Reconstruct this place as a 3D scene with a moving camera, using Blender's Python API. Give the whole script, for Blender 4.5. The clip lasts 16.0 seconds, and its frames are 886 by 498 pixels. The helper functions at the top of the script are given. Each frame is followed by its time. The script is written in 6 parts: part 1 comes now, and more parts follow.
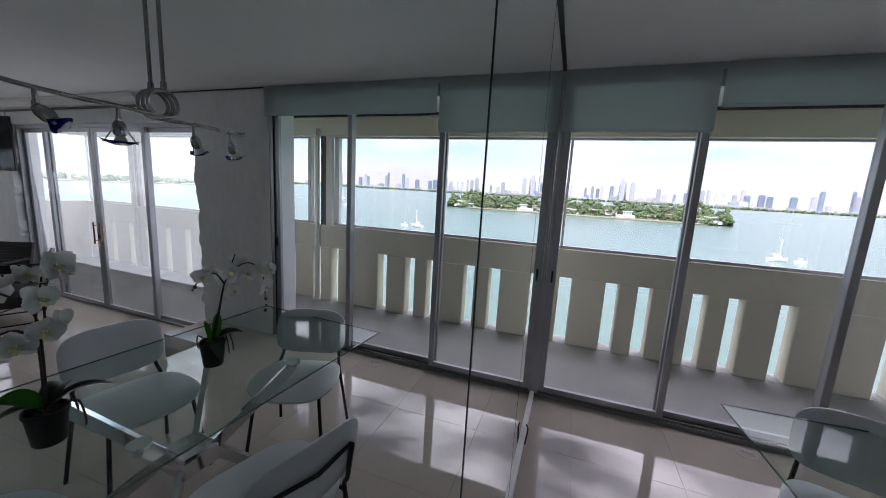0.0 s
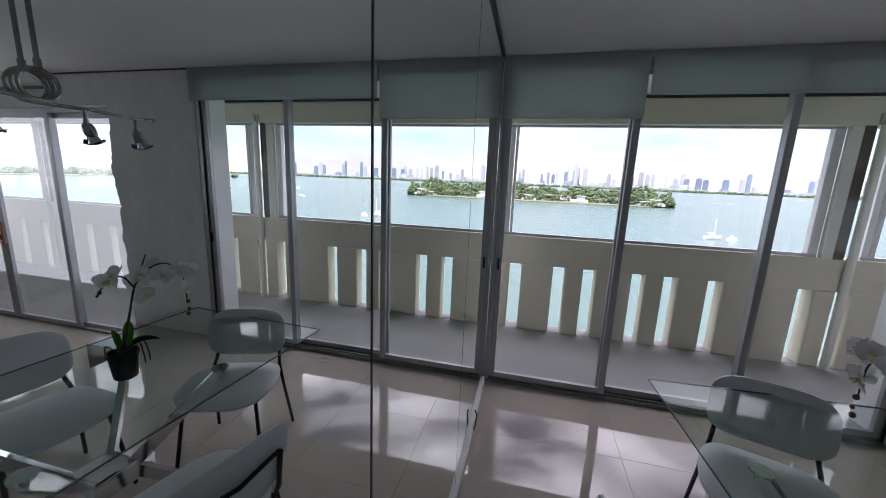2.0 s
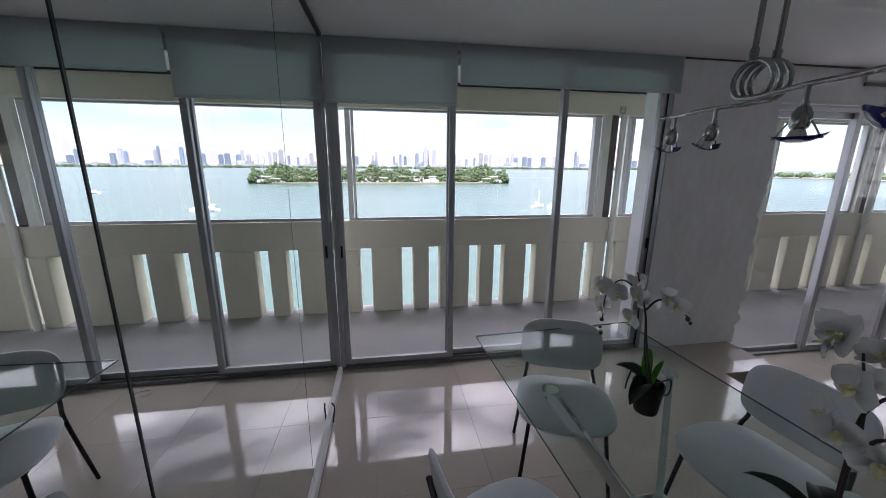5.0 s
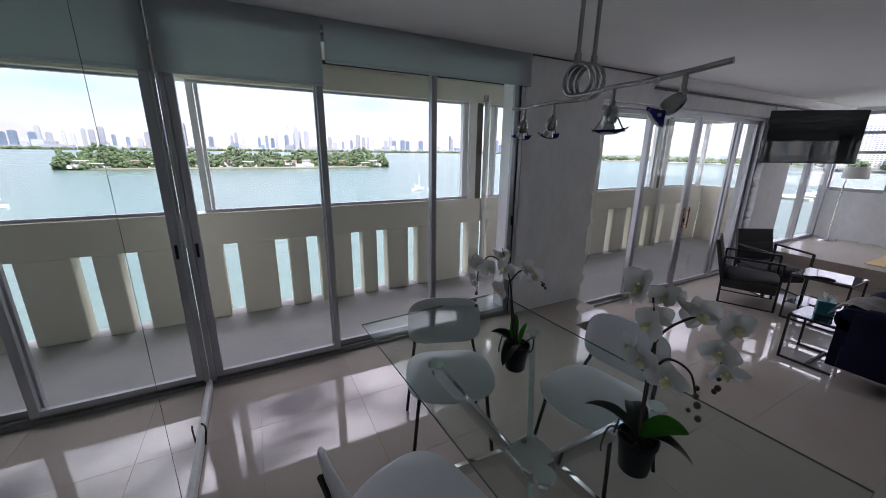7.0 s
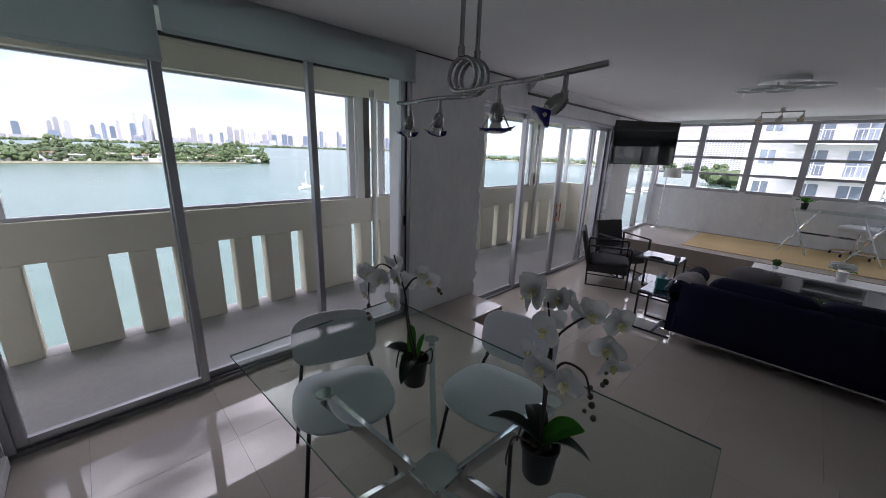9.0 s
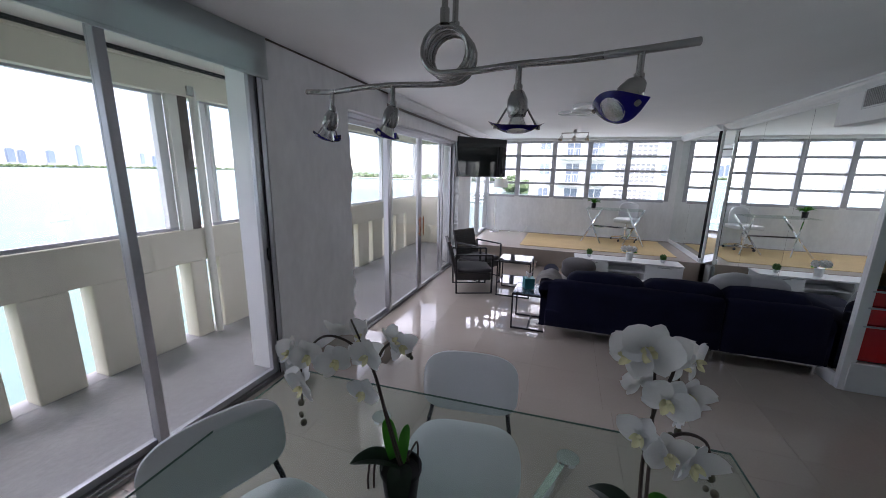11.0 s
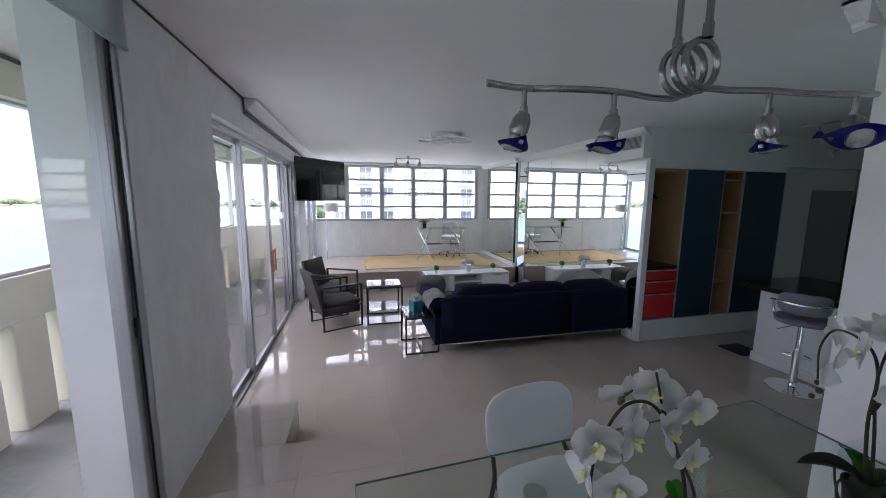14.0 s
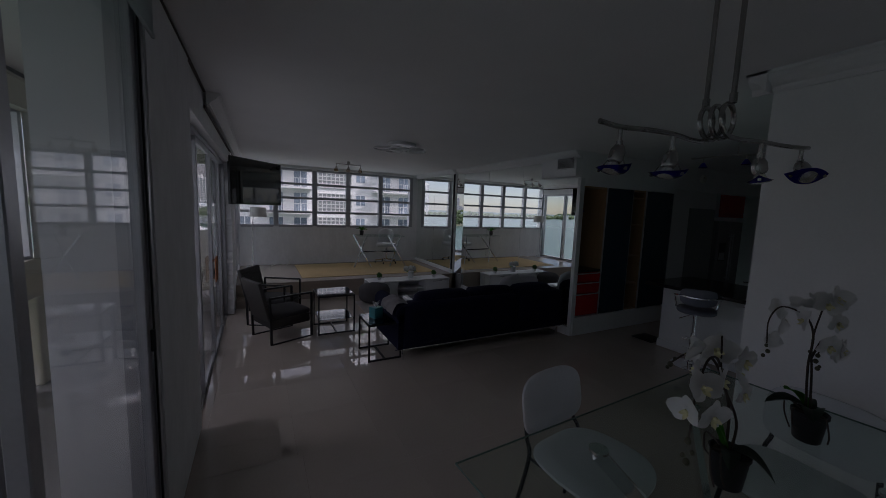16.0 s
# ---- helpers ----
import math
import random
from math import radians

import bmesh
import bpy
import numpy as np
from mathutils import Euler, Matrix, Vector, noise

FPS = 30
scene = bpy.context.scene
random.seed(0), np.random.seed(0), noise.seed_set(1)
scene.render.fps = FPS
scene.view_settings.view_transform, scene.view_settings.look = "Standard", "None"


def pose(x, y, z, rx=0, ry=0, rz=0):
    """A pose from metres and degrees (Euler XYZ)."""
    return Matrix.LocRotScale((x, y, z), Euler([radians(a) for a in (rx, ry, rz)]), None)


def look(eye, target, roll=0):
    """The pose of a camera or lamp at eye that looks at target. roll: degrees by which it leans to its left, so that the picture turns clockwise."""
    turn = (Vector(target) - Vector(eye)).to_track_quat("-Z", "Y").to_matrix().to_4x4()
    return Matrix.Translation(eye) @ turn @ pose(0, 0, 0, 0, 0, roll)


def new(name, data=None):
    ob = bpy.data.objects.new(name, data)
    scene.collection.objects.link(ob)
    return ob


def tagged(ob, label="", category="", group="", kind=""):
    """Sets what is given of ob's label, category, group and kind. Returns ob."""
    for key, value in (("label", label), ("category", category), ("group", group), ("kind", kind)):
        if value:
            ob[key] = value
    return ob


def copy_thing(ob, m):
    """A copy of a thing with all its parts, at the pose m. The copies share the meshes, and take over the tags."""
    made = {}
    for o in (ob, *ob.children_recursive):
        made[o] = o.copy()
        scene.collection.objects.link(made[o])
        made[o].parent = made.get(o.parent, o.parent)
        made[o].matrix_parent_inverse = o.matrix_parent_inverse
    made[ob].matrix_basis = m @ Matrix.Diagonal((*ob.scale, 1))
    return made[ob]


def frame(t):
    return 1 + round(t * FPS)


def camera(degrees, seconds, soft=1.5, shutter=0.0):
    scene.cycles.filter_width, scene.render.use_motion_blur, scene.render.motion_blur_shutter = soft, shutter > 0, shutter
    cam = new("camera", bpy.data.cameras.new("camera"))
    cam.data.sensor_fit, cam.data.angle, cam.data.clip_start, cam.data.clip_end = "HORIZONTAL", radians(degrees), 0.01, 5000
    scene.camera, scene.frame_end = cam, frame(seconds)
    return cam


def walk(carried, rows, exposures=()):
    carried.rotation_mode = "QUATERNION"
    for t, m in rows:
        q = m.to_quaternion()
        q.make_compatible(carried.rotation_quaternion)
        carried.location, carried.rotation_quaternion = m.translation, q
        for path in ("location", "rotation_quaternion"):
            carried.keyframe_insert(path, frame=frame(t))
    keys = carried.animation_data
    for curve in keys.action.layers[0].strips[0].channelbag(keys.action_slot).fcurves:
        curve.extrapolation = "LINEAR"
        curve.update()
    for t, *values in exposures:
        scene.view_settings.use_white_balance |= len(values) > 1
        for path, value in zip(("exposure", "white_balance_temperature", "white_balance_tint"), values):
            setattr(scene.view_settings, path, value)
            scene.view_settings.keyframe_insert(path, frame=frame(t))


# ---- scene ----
cam = camera(102.1, 16.0, soft=0.6)
ROWS = [
    (0.0, 0.151, -2.739, 1.566, 20.04, -9.31, -3.20),
    (0.5, 0.172, -2.722, 1.573, 19.56, -9.22, -3.12),
    (1.0, 0.197, -2.706, 1.575, 18.38, -9.69, -2.94),
    (1.5, 0.227, -2.690, 1.577, 16.47, -10.32, -2.67),
    (2.0, 0.249, -2.662, 1.577, 13.72, -10.89, -2.33),
    (2.5, 0.270, -2.653, 1.577, 10.02, -11.34, -2.00),
    (3.0, 0.287, -2.658, 1.579, 6.06, -11.51, -1.60),
    (3.5, 0.313, -2.648, 1.577, 2.48, -11.72, -1.15),
    (4.0, 0.360, -2.658, 1.582, -0.69, -12.06, -0.69),
    (6.5, 0.407, -2.676, 1.608, -23.25, -14.93, -0.70),
    (7.0, 0.419, -2.680, 1.606, -27.55, -15.29, -0.68),
    (7.5, 0.433, -2.684, 1.607, -31.54, -15.53, -0.83),
    (8.0, 0.438, -2.677, 1.608, -35.79, -15.48, -1.06),
    (8.5, 0.455, -2.638, 1.606, -40.43, -15.49, -1.48),
    (9.0, 0.519, -2.576, 1.605, -44.33, -15.25, -1.97),
    (11.5, 0.611, -1.834, 1.574, -78.17, -11.30, -0.65),
    (12.0, 0.624, -1.687, 1.577, -84.89, -10.48, -0.38),
    (12.5, 0.638, -1.524, 1.577, -91.12, -9.74, -0.22),
    (13.0, 0.665, -1.339, 1.570, -96.34, -9.17, -0.47),
    (13.5, 0.721, -1.150, 1.561, -100.04, -8.43, -0.55),
    (14.0, 0.768, -0.955, 1.551, -103.58, -7.97, -0.49),
    (14.5, 0.796, -0.769, 1.542, -107.10, -7.59, -0.70),
    (15.0, 0.794, -0.596, 1.541, -111.24, -7.04, -1.13),
    (15.5, 0.796, -0.466, 1.540, -114.54, -6.68, -1.60),
    (16.0, 0.815, -0.382, 1.539, -117.14, -6.35, -2.10),
]
EXPOSURES = [(0.0, 1.87, 6100, 25.3), (2.0, 1.88, 6100, 25.3), (3.5, 1.98, 6100, 25.3), (6.5, 1.92, 6100, 25.3), (8.5, 1.85, 6100, 25.3), (9.0, 1.82, 6100, 25.3), (11.5, 2.70, 6000, 25.3), (12.5, 2.90, 6000, 25.3), (13.5, 3.0, 6000, 25.3), (14.0, 2.66, 6000, 25.3), (14.5, 2.12, 6000, 25.3), (15.0, 1.6, 6000, 25.3), (15.5, 0.76, 6000, 25.3), (16.0, 0.08, 6000, 25.3)]
walk(cam, [(t, pose(x, y, z, 90 + pitch, roll, yaw)) for t, x, y, z, yaw, pitch, roll in ROWS], EXPOSURES)

# ---- light ----
world = bpy.data.worlds.new("daylight")
scene.world = world
world.use_nodes = True
wn, wl = world.node_tree.nodes, world.node_tree.links
wn.clear()
sky = wn.new("ShaderNodeTexSky")
sky.sky_type, sky.sun_disc = "NISHITA", False
sky.sun_elevation, sky.sun_rotation, sky.dust_density, sky.ozone_density = radians(52), radians(215), 0.3, 1.6
sky_bg = wn.new("ShaderNodeBackground")
sky_bg.inputs["Strength"].default_value = 0.052
cloud_bg = wn.new("ShaderNodeBackground")
cloud_bg.inputs["Color"].default_value = (1.0, 0.98, 0.97, 1)
wco = wn.new("ShaderNodeTexCoord")
wmap = wn.new("ShaderNodeMapping")
wmap.inputs["Scale"].default_value = (1.6, 1.6, 6.0)
wnoise = wn.new("ShaderNodeTexNoise")
wnoise.inputs["Scale"].default_value, wnoise.inputs["Detail"].default_value = 2.2, 7.0
wramp = wn.new("ShaderNodeValToRGB")
wramp.color_ramp.elements[0].position, wramp.color_ramp.elements[1].position = 0.40, 0.66
wmix = wn.new("ShaderNodeMixShader")
wout = wn.new("ShaderNodeOutputWorld")
wsep = wn.new("ShaderNodeSeparateXYZ")
wgrad = wn.new("ShaderNodeMapRange")          # an overcast sky is brighter overhead than at the horizon
wgrad.interpolation_type = "SMOOTHSTEP"
wgrad.inputs["From Min"].default_value, wgrad.inputs["From Max"].default_value = 0.06, 0.68
wgrad.inputs["To Min"].default_value, wgrad.inputs["To Max"].default_value = 0.32, 2.3
wl.new(wco.outputs["Generated"], wsep.inputs[0])
wl.new(wsep.outputs["Z"], wgrad.inputs["Value"])
wl.new(wgrad.outputs[0], cloud_bg.inputs["Strength"])
wl.new(wco.outputs["Generated"], wmap.inputs["Vector"])
wl.new(wmap.outputs["Vector"], wnoise.inputs["Vector"])
wl.new(wnoise.outputs["Fac"], wramp.inputs["Fac"])
wl.new(wramp.outputs["Color"], wmix.inputs["Fac"])
wl.new(sky.outputs["Color"], sky_bg.inputs["Color"])
wl.new(sky_bg.outputs[0], wmix.inputs[1])
wl.new(cloud_bg.outputs[0], wmix.inputs[2])
wl.new(wmix.outputs[0], wout.inputs[0])

sun_data = bpy.data.lights.new("sun", "SUN")
sun_data.energy, sun_data.angle, sun_data.color = 3.0, radians(0.6), (1.0, 0.95, 0.88)
sun = new("sun", sun_data)
sun.matrix_world = look((0, 0, 60), Vector((0, 0, 60)) + Vector((0.35, 0.50, -0.79)))


def window_fill(name, at, target, width, height, watts):
    """An added area lamp in a glazed opening, on top of the sky's own light."""
    d = bpy.data.lights.new(name, "AREA")
    d.shape, d.size, d.size_y, d.energy, d.color = "RECTANGLE", width, height, watts, (0.97, 0.99, 1.0)
    ob = new(name, d)
    ob.matrix_world = look(at, target)
    return ob


# extra fill lamps that brighten the rooms beyond what the sky gives
window_fill("fill_living_doors", (5.42, 0.19, 1.15), (5.42, -2.0, 1.05), 3.5, 1.8, 2.6)
window_fill("fill_far_windows", (10.12, -2.05, 1.68), (8.0, -2.05, 1.60), 4.0, 1.25, 3.2)


# ---- materials ----
def material(name, colour, rough=0.5, metal=0.0, var=0.12, scale=3.0, fine=40.0, bump=0.1, depth=0.004, coat=0.0, random_tint=0.0, stretch=(1, 1, 1), coords="Object"):
    m = bpy.data.materials.new(name)
    m.use_nodes = True
    n, l = m.node_tree.nodes, m.node_tree.links
    b = n["Principled BSDF"]
    co = n.new("ShaderNodeTexCoord")
    mp = n.new("ShaderNodeMapping")
    mp.inputs["Scale"].default_value = stretch
    l.new(co.outputs[coords], mp.inputs["Vector"])
    big, small = n.new("ShaderNodeTexNoise"), n.new("ShaderNodeTexNoise")
    for t, s, d in ((big, scale, 4), (small, fine, 6)):
        t.inputs["Scale"].default_value, t.inputs["Detail"].default_value = s, d
        l.new(mp.outputs["Vector"], t.inputs["Vector"])
    mixer = n.new("ShaderNodeMix")
    mixer.data_type = "FLOAT"
    mixer.inputs[0].default_value = 0.4
    l.new(big.outputs["Fac"], mixer.inputs[2])
    l.new(small.outputs["Fac"], mixer.inputs[3])
    ramp = n.new("ShaderNodeValToRGB")
    lo = [c * (1 - var) for c in colour]
    hi = [min(1, c * (1 + var)) for c in colour]
    ramp.color_ramp.elements[0].position, ramp.color_ramp.elements[0].color = 0.3, (*lo, 1)
    ramp.color_ramp.elements[1].position, ramp.color_ramp.elements[1].color = 0.7, (*hi, 1)
    l.new(mixer.outputs[0], ramp.inputs["Fac"])
    if random_tint:
        info = n.new("ShaderNodeObjectInfo")
        hsv = n.new("ShaderNodeHueSaturation")
        rng = n.new("ShaderNodeMapRange")
        rng.inputs["To Min"].default_value, rng.inputs["To Max"].default_value = 1 - random_tint, 1 + random_tint
        l.new(info.outputs["Random"], rng.inputs["Value"])
        l.new(rng.outputs[0], hsv.inputs["Value"])
        l.new(ramp.outputs["Color"], hsv.inputs["Color"])
        l.new(hsv.outputs["Color"], b.inputs["Base Color"])
    else:
        l.new(ramp.outputs["Color"], b.inputs["Base Color"])
    rr = n.new("ShaderNodeMapRange")
    rr.inputs["To Min"].default_value, rr.inputs["To Max"].default_value = max(0, rough * 0.8), min(1, rough * 1.2)
    l.new(big.outputs["Fac"], rr.inputs["Value"])
    l.new(rr.outputs[0], b.inputs["Roughness"])
    b.inputs["Metallic"].default_value = metal
    b.inputs["Coat Weight"].default_value = coat
    b.inputs["Coat Roughness"].default_value = 0.05
    if bump:
        bp = n.new("ShaderNodeBump")
        bp.inputs["Strength"].default_value, bp.inputs["Distance"].default_value = bump, depth
        l.new(mixer.outputs[0], bp.inputs["Height"])
        l.new(bp.outputs[0], b.inputs["Normal"])
    return m


def glass(name, tint, gloss=0.7):
    m = bpy.data.materials.new(name)
    m.use_nodes = True
    n, l = m.node_tree.nodes, m.node_tree.links
    n.clear()
    tr, gl, mx, fr = n.new("ShaderNodeBsdfTransparent"), n.new("ShaderNodeBsdfGlossy"), n.new("ShaderNodeMixShader"), n.new("ShaderNodeLayerWeight")
    tr.inputs["Color"].default_value = (*tint, 1)
    gl.inputs["Roughness"].default_value = 0.01
    fr.inputs["Blend"].default_value = 0.5
    power = n.new("ShaderNodeMath")
    power.operation = "POWER"
    power.inputs[1].default_value = 4.5
    mul = n.new("ShaderNodeMath")
    mul.operation = "MULTIPLY_ADD"
    mul.inputs[1].default_value, mul.inputs[2].default_value = 0.7 * gloss, 0.035 * gloss
    mul.use_clamp = True
    out = n.new("ShaderNodeOutputMaterial")
    l.new(fr.outputs["Facing"], power.inputs[0])
    l.new(power.outputs[0], mul.inputs[0])
    l.new(mul.outputs[0], mx.inputs[0])
    l.new(tr.outputs[0], mx.inputs[1])
    l.new(gl.outputs[0], mx.inputs[2])
    l.new(mx.outputs[0], out.inputs[0])
    return m


def mirror_material(name, tint):
    m = bpy.data.materials.new(name)
    m.use_nodes = True
    b = m.node_tree.nodes["Principled BSDF"]
    b.inputs["Base Color"].default_value = (*tint, 1)
    b.inputs["Metallic"].default_value, b.inputs["Roughness"].default_value = 1.0, 0.0
    return m


M_CEIL = material("ceiling_paint", (0.86, 0.86, 0.855), 0.75, var=0.03, bump=0.15, fine=90, depth=0.002)
M_WALL = material("wall_paint", (0.84, 0.84, 0.835), 0.7, var=0.04, bump=0.15, fine=70, depth=0.002)
M_PLASTER = material("rough_plaster", (0.80, 0.81, 0.81), 0.8, var=0.09, scale=2.6, fine=11, bump=0.45, depth=0.014, stretch=(1.6, 1.6, 0.8))
M_TILE = material("polished_porcelain", (0.46, 0.405, 0.355), 0.012, var=0.05, scale=1.6, fine=60, bump=0, depth=0.001, random_tint=0.008)
M_TILE.node_tree.nodes["Principled BSDF"].inputs["Specular IOR Level"].default_value = 0.46
M_GROUT = material("grout", (0.38, 0.335, 0.295), 0.8, var=0.15)
M_STEPFACE = material("step_tile", (0.36, 0.30, 0.25), 0.2, var=0.08, bump=0.02)
M_ALU = material("brushed_aluminium", (0.47, 0.475, 0.50), 0.38, 0.5, var=0.08, fine=80, bump=0.05, depth=0.001)
M_ALU_DARK = material("weathered_aluminium_track", (0.26, 0.255, 0.25), 0.45, 0.6, var=0.25, fine=50)
M_WHITE_FRAME = material("white_window_frame", (0.72, 0.72, 0.71), 0.4, var=0.05)
M_CREAM = material("cream_stucco", (0.70, 0.67, 0.55), 0.85, var=0.06, scale=1.5, fine=45, bump=0.25, depth=0.006)
M_CREAM_LIGHT = material("pale_cream_paint", (0.74, 0.73, 0.66), 0.7, var=0.05, bump=0.15)
M_CONCRETE = material("balcony_concrete", (0.34, 0.335, 0.33), 0.9, var=0.22, scale=1.3, fine=30, bump=0.3, depth=0.004)
# bronze shutter tracks, and the shade painted along the cornice gap
M_BROWN = material("dark_bronze_and_gap_shade", (0.10, 0.08, 0.065), 0.5, 0.3, var=0.3)
def translucent(name, colour, share):
    """Cloth that lets part of the light through."""
    m = material(name, colour, 0.9, var=0.04, fine=220, bump=0.2, depth=0.001)
    n, l = m.node_tree.nodes, m.node_tree.links
    out = n["Material Output"]
    tr, mx = n.new("ShaderNodeBsdfTranslucent"), n.new("ShaderNodeMixShader")
    tr.inputs["Color"].default_value = (*colour, 1)
    mx.inputs[0].default_value = share
    l.new(n["Principled BSDF"].outputs[0], mx.inputs[1])
    l.new(tr.outputs[0], mx.inputs[2])
    l.new(mx.outputs[0], out.inputs["Surface"])
    return m


M_BLIND = translucent("blue_grey_blind_fabric", (0.68, 0.72, 0.72), 0.6)
M_CHROME = material("chrome", (0.80, 0.80, 0.82), 0.08, 1.0, var=0.02, bump=0)
M_STEEL = material("satin_nickel", (0.50, 0.48, 0.46), 0.28, 1.0, var=0.10, fine=60, bump=0.05, depth=0.0006)
M_NICKEL = material("satin_nickel", (0.36, 0.35, 0.34), 0.26, 1.0, var=0.08, scale=6, fine=180, bump=0.05, depth=0.0006)
M_BLACK = material("black_metal", (0.018, 0.018, 0.02), 0.42, 0.2, var=0.2, bump=0.03)
M_SEAT = material("white_moulded_seat", (0.66, 0.67, 0.68), 0.42, var=0.03, bump=0.05, fine=120, depth=0.0006)
M_GLASS = glass("window_glass", (0.97, 0.975, 0.975), 0.8)
M_TABLE_GLASS = glass("table_glass", (0.89, 0.94, 0.915), 0.5)
M_GLASS_EDGE = material("green_glass_edge", (0.14, 0.21, 0.185), 0.08, var=0.1, bump=0)
M_MIRROR = mirror_material("silvered_mirror", (0.86, 0.90, 0.885))
M_MIRROR2 = mirror_material("aged_mirror", (0.87, 0.91, 0.89))
# mirror joints and trim, and the painted shade above the balcony beam
M_DARK_EDGE = material("dark_mirror_edge_and_gap_shade", (0.03, 0.035, 0.035), 0.3, var=0.2)
M_NAVY = material("navy_velvet", (0.009, 0.010, 0.030), 0.95, var=0.25, scale=5, fine=150, bump=0.3, depth=0.003)
M_NAVY.node_tree.nodes["Principled BSDF"].inputs["Specular IOR Level"].default_value = 0.15
M_WOOD = material("honey_plywood", (0.40, 0.25, 0.13), 0.5, var=0.18, scale=2, fine=30, stretch=(1, 1, 0.12))
M_BLUE_PANEL = material("deep_blue_lacquer", (0.018, 0.052, 0.085), 0.22, var=0.08, bump=0.02)
M_RED = material("red_lacquer", (0.52, 0.012, 0.014), 0.25, var=0.06, bump=0.02)
M_STONE = material("black_granite", (0.015, 0.014, 0.015), 0.12, var=0.5, fine=160, bump=0)
M_WHITE = material("white_lacquer", (0.76, 0.77, 0.77), 0.25, var=0.03, bump=0.02)
M_RUG = material("jute_rug", (0.50, 0.36, 0.17), 0.95, var=0.14, scale=2, fine=180, bump=0.6, depth=0.006)
M_GREY_RUG = material("grey_rug", (0.36, 0.34, 0.32), 0.95, var=0.15, fine=160, bump=0.6, depth=0.006)
M_KNIT = material("charcoal_knit", (0.085, 0.08, 0.085), 0.95, var=0.25, fine=120, bump=0.6, depth=0.006)
M_THROW = material("grey_faux_fur", (0.46, 0.44, 0.44), 1.0, var=0.25, scale=14, fine=120, bump=0.8, depth=0.01)
M_CUSHION = material("pale_grey_cushion", (0.45, 0.45, 0.47), 0.9, var=0.1, fine=140, bump=0.4)
M_WICKER = material("dark_wicker", (0.035, 0.031, 0.030), 0.6, var=0.35, fine=110, bump=0.6, depth=0.004)
M_PAD = material("charcoal_seat_pad", (0.04, 0.038, 0.042), 0.85, var=0.15, fine=140, bump=0.3)
M_SMOKED = glass("smoked_glass", (0.30, 0.36, 0.42), 1.4)
M_TEAL = material("teal_tissue_box", (0.03, 0.20, 0.23), 0.4, var=0.15)
M_PAPER = material("tissue_paper", (0.80, 0.80, 0.80), 0.9, var=0.04)
M_SCREEN = material("tv_screen", (0.006, 0.008, 0.008), 0.03, var=0.05, bump=0, coat=0.5)
M_LEAF = translucent("orchid_leaf", (0.06, 0.26, 0.025), 0.45)
# darker copy of the leaf green, its shade put into the colour
M_LEAF_DARK = material("shaded_orchid_leaf", (0.025, 0.05, 0.028), 0.35, var=0.25, scale=9, bump=0.1)
M_STEM = material("brown_orchid_stem", (0.055, 0.038, 0.028), 0.6, var=0.3, fine=80)
M_PETAL = translucent("white_orchid_petal", (0.84, 0.84, 0.82), 0.35)
M_LIP = material("yellow_orchid_lip", (0.76, 0.72, 0.42), 0.5, var=0.2, scale=30)
M_BUD = material("olive_orchid_bud", (0.09, 0.085, 0.045), 0.5, var=0.3)
M_POT = material("black_plastic_pot", (0.014, 0.014, 0.015), 0.45, var=0.2)
M_BARK = material("potting_bark", (0.05, 0.035, 0.025), 0.9, var=0.4, fine=60, bump=0.8)
M_BLUE_SHADE = material("cobalt_glass_shade", (0.014, 0.009, 0.24), 0.16, var=0.1, bump=0, coat=0.0)
M_BULB = material("lamp_reflector", (0.75, 0.75, 0.76), 0.18, 0.8, var=0.05, fine=140, bump=0.5, depth=0.002)
M_SHADE = material("white_lamp_shade", (0.74, 0.72, 0.68), 0.9, var=0.04, fine=160)
M_GREEN = material("clipped_topiary", (0.05, 0.13, 0.03), 0.8, var=0.4, scale=30, fine=120, bump=0.8, depth=0.01)
M_STOOL = material("grey_stool_leather", (0.17, 0.17, 0.21), 0.5, var=0.08, fine=130, bump=0.15)
M_COPPER = material("copper_handle", (0.36, 0.15, 0.07), 0.35, 0.7, var=0.15)
M_INOX = material("dark_stainless_steel", (0.22, 0.22, 0.23), 0.3, 0.9, var=0.1, stretch=(1, 1, 0.05))
M_GREY_PANEL = material("grey_door_paint", (0.30, 0.31, 0.31), 0.6, var=0.05)
M_GRILLE = material("vent_grille", (0.42, 0.42, 0.42), 0.5, 0.2, var=0.1)
M_LIGHT_BALCONY = material("frosted_ceiling_dome", (0.70, 0.70, 0.68), 0.4, var=0.04)


# ---- mesh helpers ----
def finish(name, bm, mat, smooth=False):
    bmesh.ops.recalc_face_normals(bm, faces=bm.faces)
    me = bpy.data.meshes.new(name)
    bm.to_mesh(me)
    bm.free()
    me.materials.append(mat)
    if smooth:
        for p in me.polygons:
            p.use_smooth = True
        me.set_sharp_from_angle(angle=radians(42))
    return me


def part(name, bm, mat, parent=None, label="", smooth=False):
    ob = new(name, finish(name, bm, mat, smooth))
    if parent is not None:
        ob.parent = parent
    if label:
        ob["label"] = label
    return ob


def structure(name, bm, mat, label="", smooth=False):
    return tagged(part(name, bm, mat, None, label, smooth), kind="structure")


def thing(name, label, category, at=(0, 0, 0), turn=0, group=""):
    ob = new(name)
    ob.empty_display_size = 0.1
    ob.matrix_basis = pose(*at, 0, 0, turn)
    return tagged(ob, label, category, group)


